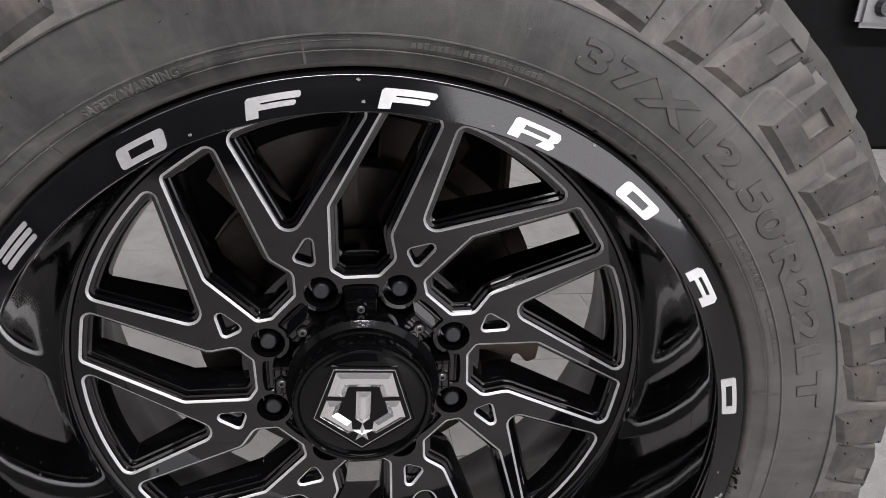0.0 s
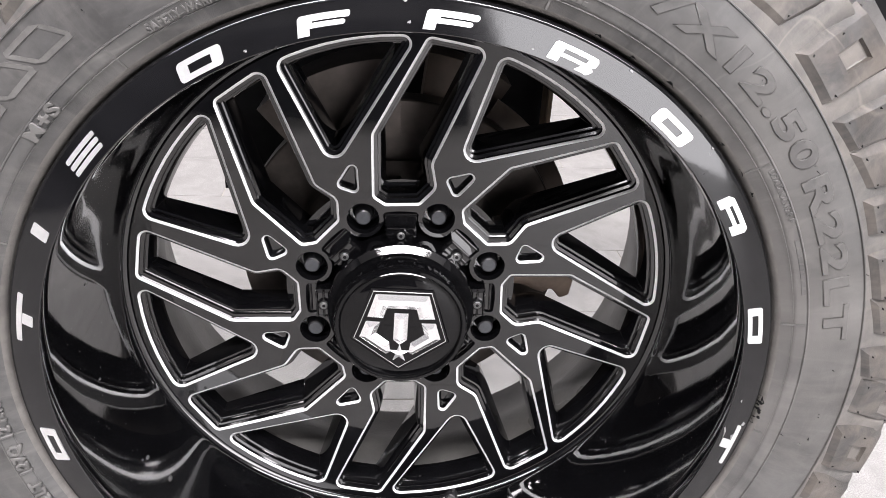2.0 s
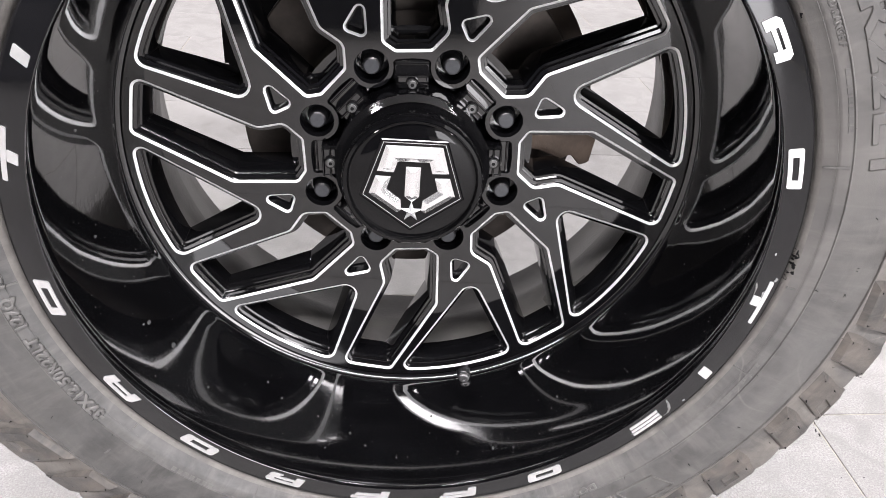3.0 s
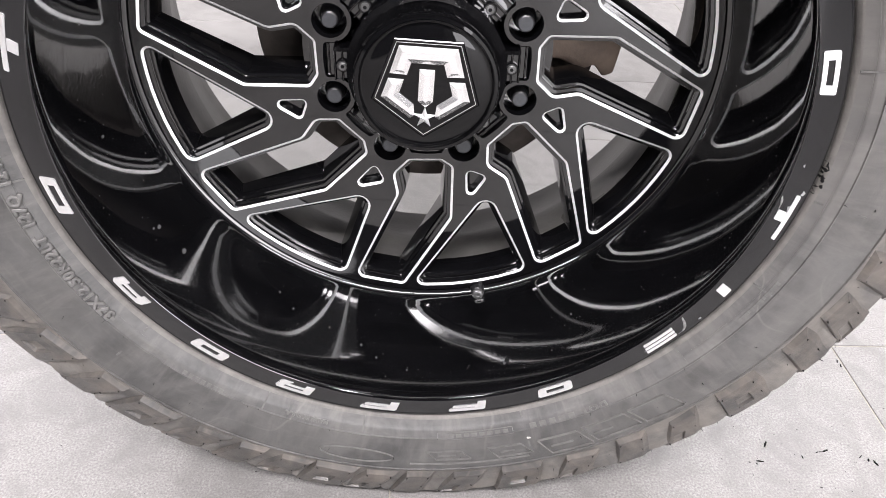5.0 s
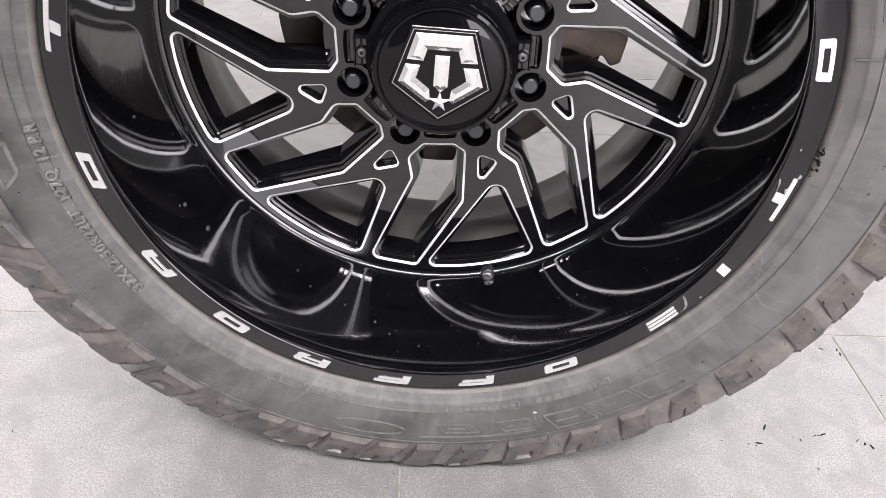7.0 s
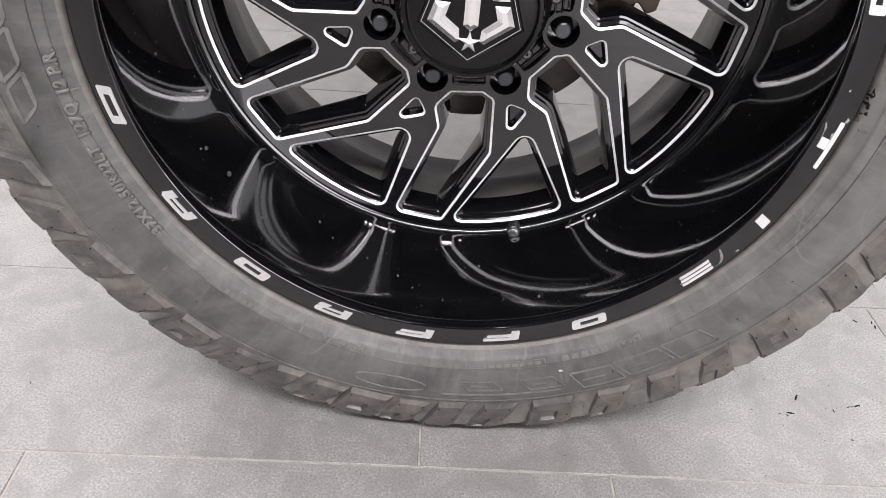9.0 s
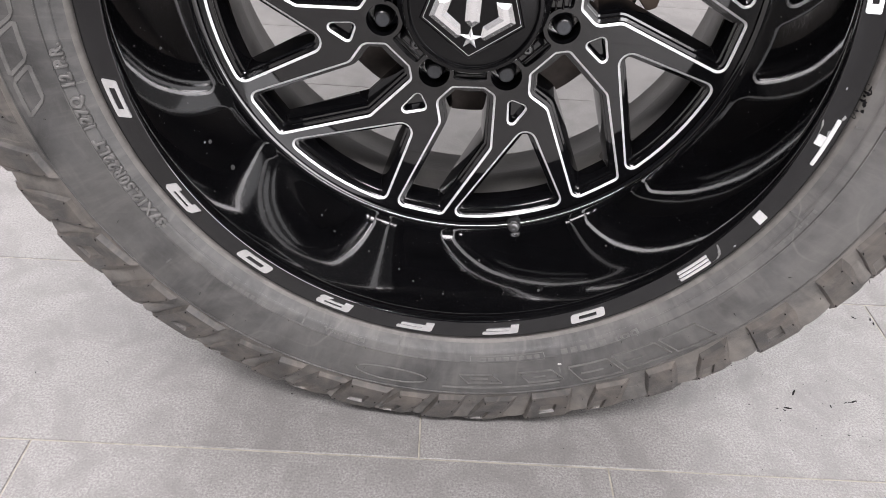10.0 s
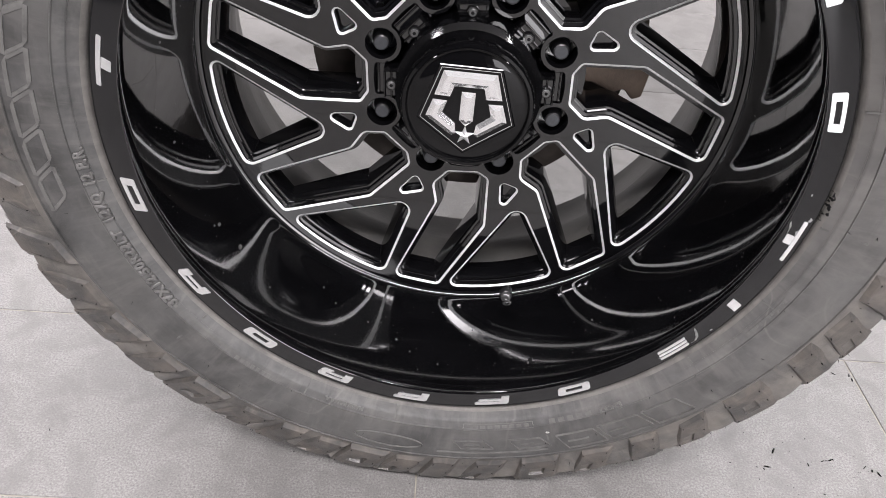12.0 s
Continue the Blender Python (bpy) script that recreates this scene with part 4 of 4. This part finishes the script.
# ---- brake and truck underside behind the wheel ----
under = holder("truck_underside", 0, 0.30, 0.1, "dark worn brake and axle parts behind the wheel", "truck part")
part("brake_disc", lathe("brake_disc", [(0.075, 0.222), (0.080, 0.232), (0.105, 0.234), (0.1665, 0.234), (0.1680, 0.2355), (0.1680, 0.262), (0.06, 0.262), (0.06, 0.5)], [DISC], n=96), under, "worn grey-brown brake disc")


def sector(name, d0, d1, r0, r1, y0, y1, mat, label="", parent=None):
    n = 16
    rows = [[P(r, d0 + (d1 - d0) * i / n, y) for i in range(n + 1)] for r, y in ((r0, y0), (r1, y0), (r1, y1), (r0, y1))]
    m = n + 1
    v = [q for row in rows for q in row]
    f = [(k * m + i, k * m + i + 1, (k + 1) % 4 * m + i + 1, (k + 1) % 4 * m + i) for k in range(4) for i in range(n)]
    f += [(0, m, 2 * m, 3 * m), (n, 3 * m + n, 2 * m + n, m + n)]
    return part(name, mesh_of(name, v, f, [mat]), parent or under, label)


sector("dust_shield", 6, 60, 0.10, 0.188, 0.268, 0.272, RUST, "rusty brown dust shield")


def plate_part(name, outline, y0, y1, mat, label="", round_=0.004):
    """An upright plate with rounded corners and softened edges from an outline (x, z) above the ground."""
    c = corners_xy([(x, z - HZ) for x, z in outline], round_)
    rings = [offset_ring(c, d, 4) for d in (0.0, 0.0, 0.0012)]
    v, f = ring_walls(rings, [y1, y0 + 0.0012, y0])
    tv, tf = fill(rings[-1], [])
    n = len(v)
    v += [(x, y0, HZ + z) for x, z in tv]
    return part(name, mesh_of(name, v, f + [tuple(n + i for i in t) for t in tf], [mat], 40), under, label)


plate_part("caliper_bracket", [(0.095, 0.425), (0.126, 0.4235), (0.150, 0.4140), (0.1600, 0.4195), (0.1700, 0.4080), (0.1795, 0.4120), (0.1830, 0.4370), (0.1780, 0.470), (0.150, 0.490), (0.095, 0.490)], 0.205, 0.240, BROWN, "brown cast caliper bracket")
# hidden behind the hub; added to shade the middle of the floor beyond
axle = part("axle_tube", lathe("axle_tube", [(0.062, 0.300), (0.075, 0.320), (0.078, 0.380), (0.060, 0.420), (0.052, 0.460), (0.052, 1.30)], [RUST], n=40), under, "rusty steel axle tube, hidden by the hub, added to shade the floor")
sector("brake_caliper", 92, 132, 0.135, 0.212, 0.215, 0.290, DISC, "grey-brown brake caliper")
sector("steering_arm", 58, 84, 0.12, 0.205, 0.285, 0.330, RUST)


def box_part(name, x0, x1, y0, y1, z0, z1, mat, label=""):
    v = [(x, y, z) for x in (x0, x1) for y in (y0, y1) for z in (z0, z1)]
    f = [(0, 1, 3, 2), (4, 6, 7, 5), (0, 4, 5, 1), (2, 3, 7, 6), (0, 2, 6, 4), (1, 5, 7, 3)]
    me = mesh_of(name, v, f, [mat])
    bm = bmesh.new()
    bm.from_mesh(me)
    bmesh.ops.bevel(bm, geom=bm.edges[:], offset=0.006, segments=2, affect="EDGES")
    bm.to_mesh(me)
    bm.free()
    return part(name, me, under, label)


box_part("inner_liner", -0.235, 0.186, 0.46, 0.50, 0.41, 1.00, PLASTIC, "black plastic inner wheel arch liner")
box_part("spring_bracket", 0.173, 0.186, 0.435, 0.452, 0.50, 0.60, TAN, "tan painted bracket")
# the next two slabs are unseen, added where truck body would block ceiling lamps
box_part("floor_pan", -0.33, 0.46, 0.505, 0.85, 0.64, 0.70, PLASTIC, "black underbody slab, unseen, added to block lamp light and reflections")
box_part("body_floor", -0.85, 0.72, 0.20, 1.10, 1.02, 1.08, PLASTIC, "black slab above the wheel, unseen, added to block the ceiling lamps")
box_part("frame_rail", 0.10, 0.66, 0.405, 0.455, 0.70, 0.80, PLASTIC, "black frame rail")
box_part("liner_flap", 0.40, 1.00, 0.36, 0.40, 0.60, 1.05, PLASTIC)
box_part("bracket", 0.527, 0.70, 0.335, 0.345, 0.742, 0.86, GREYMETAL, "grey metal bracket plate with a bolt")
bm = bmesh.new()
bmesh.ops.create_cone(bm, cap_ends=True, segments=12, radius1=0.011, radius2=0.009, depth=0.012, matrix=pose(0.553, 0.332, 0.765, 90))
me = bpy.data.meshes.new("bracket_bolt")
bm.to_mesh(me)
bm.free()
me.materials.append(NUT_TOP)
part("bracket_bolt", me, under)

# ---- crumbs on the floor ----
def crumb(x, y, size, seed):
    rng = random.Random(seed)
    bm = bmesh.new()
    bmesh.ops.create_icosphere(bm, subdivisions=2, radius=1.0)
    sx, sy, sz = size * rng.uniform(0.8, 1.7), size * rng.uniform(0.15, 0.4), size * 0.22
    for q in bm.verts:
        q.co = Vector((q.co.x * sx, q.co.y * sy, q.co.z * sz)) * rng.uniform(0.65, 1.2)
    low = min(q.co.z for q in bm.verts)
    bmesh.ops.translate(bm, verts=bm.verts[:], vec=(0, 0, -low))
    me = bpy.data.meshes.new("rubber_crumb")
    bm.to_mesh(me)
    bm.free()
    me.materials.append(PLASTIC)
    ob = new("rubber_crumb", me)
    ob.matrix_world = pose(x, y, -0.0001, 0, 0, rng.uniform(0, 180))
    tagged(ob, "tiny black rubber crumb lying on the grey tiles", "crumb", "crumbs on the floor")


for i, (x, y, s) in enumerate(((0.4197, 0.1061, 0.007), (0.4, 0.0765, 0.004), (0.4045, 0.0800, 0.006), (0.4577, 0.0886, 0.005), (0.4776, 0.0958, 0.006), (0.4892, 0.0988, 0.0065), (0.4835, 0.0972, 0.003), (0.5285, 0.0919, 0.007),
                                 (0.5360, 0.0872, 0.006), (0.5425, 0.0832, 0.008), (0.4299, 0.2233, 0.003), (0.5474, 0.2545, 0.006), (0.5694, 0.2539, 0.006), (0.5705, 0.2450, 0.007), (0.4671, 0.1301, 0.003), (0.4360, 0.1210, 0.002), (-0.461, 0.042, 0.004), (0.39, 0.060, 0.002))):
    crumb(x, y, s * 0.5, i)

# fine grit and rubber dust trodden into the floor beside the tyre
rng = random.Random(77)
gv, gf = [], []
for i in range(190):
    x, y = (rng.gauss(0.47, 0.10), rng.gauss(0.11, 0.08)) if i < 120 else (rng.uniform(-0.75, 0.7), rng.uniform(-0.2, 0.4))
    q, turn = rng.uniform(0.0003, 0.0009) * (2.2 if i % 17 == 0 else 1.0), rng.uniform(0, 6.28)
    n = len(gv)
    ring = [(x + q * rng.uniform(0.6, 1.6) * math.cos(turn + 1.257 * k), y + q * rng.uniform(0.4, 1.0) * math.sin(turn + 1.257 * k)) for k in range(5)]
    gv += [(a, b, 0.0) for a, b in ring] + [(x, y, q * 0.6)]
    gf += [(n + k, n + (k + 1) % 5, n + 5) for k in range(5)]
tagged(new("floor_grit", mesh_of("floor_grit", gv, gf, [GRIT])), "fine dark grit and rubber dust scattered on grey tiles", "grit", "", "stuff")

# ---- floor tiles ----
TW, TD, GAP, TURN = 0.604, 0.2965, 0.0019, 2.1


def tile_mesh():
    hx, hy, c = TW / 2 - GAP / 2, TD / 2 - GAP / 2, 0.0008
    v = [(sx * (hx - q), sy * (hy - q), z) for q, z in ((0, -0.0024), (0, -c), (c, 0.0)) for sx, sy in ((-1, -1), (1, -1), (1, 1), (-1, 1))]
    f = [(k * 4 + i, k * 4 + (i + 1) % 4, (k + 1) * 4 + (i + 1) % 4, (k + 1) * 4 + i) for k in range(2) for i in range(4)] + [(8, 9, 10, 11)]
    return mesh_of("tile", v, f, [TILE])


tile = tile_mesh()
base = pose(-0.019, -0.0335, 0, 0, 0, TURN)
far_v, far_f = [], []
for row in range(-18, 22):
    shift = (-0.201 * row) % TW
    for col in range(-10, 11):
        m = base @ pose(shift + TW * (col + 0.5) - TW, TD * (row + 0.5), 0)
        if not (X0 + 0.35 < m.translation.x < X1 - 0.35 and Y0 + 0.2 < m.translation.y < Y1 - 0.2):
            continue
        if -4 <= row <= 13 and -5 <= col <= 5:
            ob = new("tile", tile)
            ob.parent = floor
            ob.matrix_world = m
        else:
            n = len(far_v)
            far_v += [tuple(m @ q.co) for q in tile.vertices]
            far_f += [tuple(n + i for i in q.vertices) for q in tile.polygons]
rest = new("far_tiles", mesh_of("far_tiles", far_v, far_f, [TILE]))
rest.parent = floor
tagged(rest, kind="stuff")
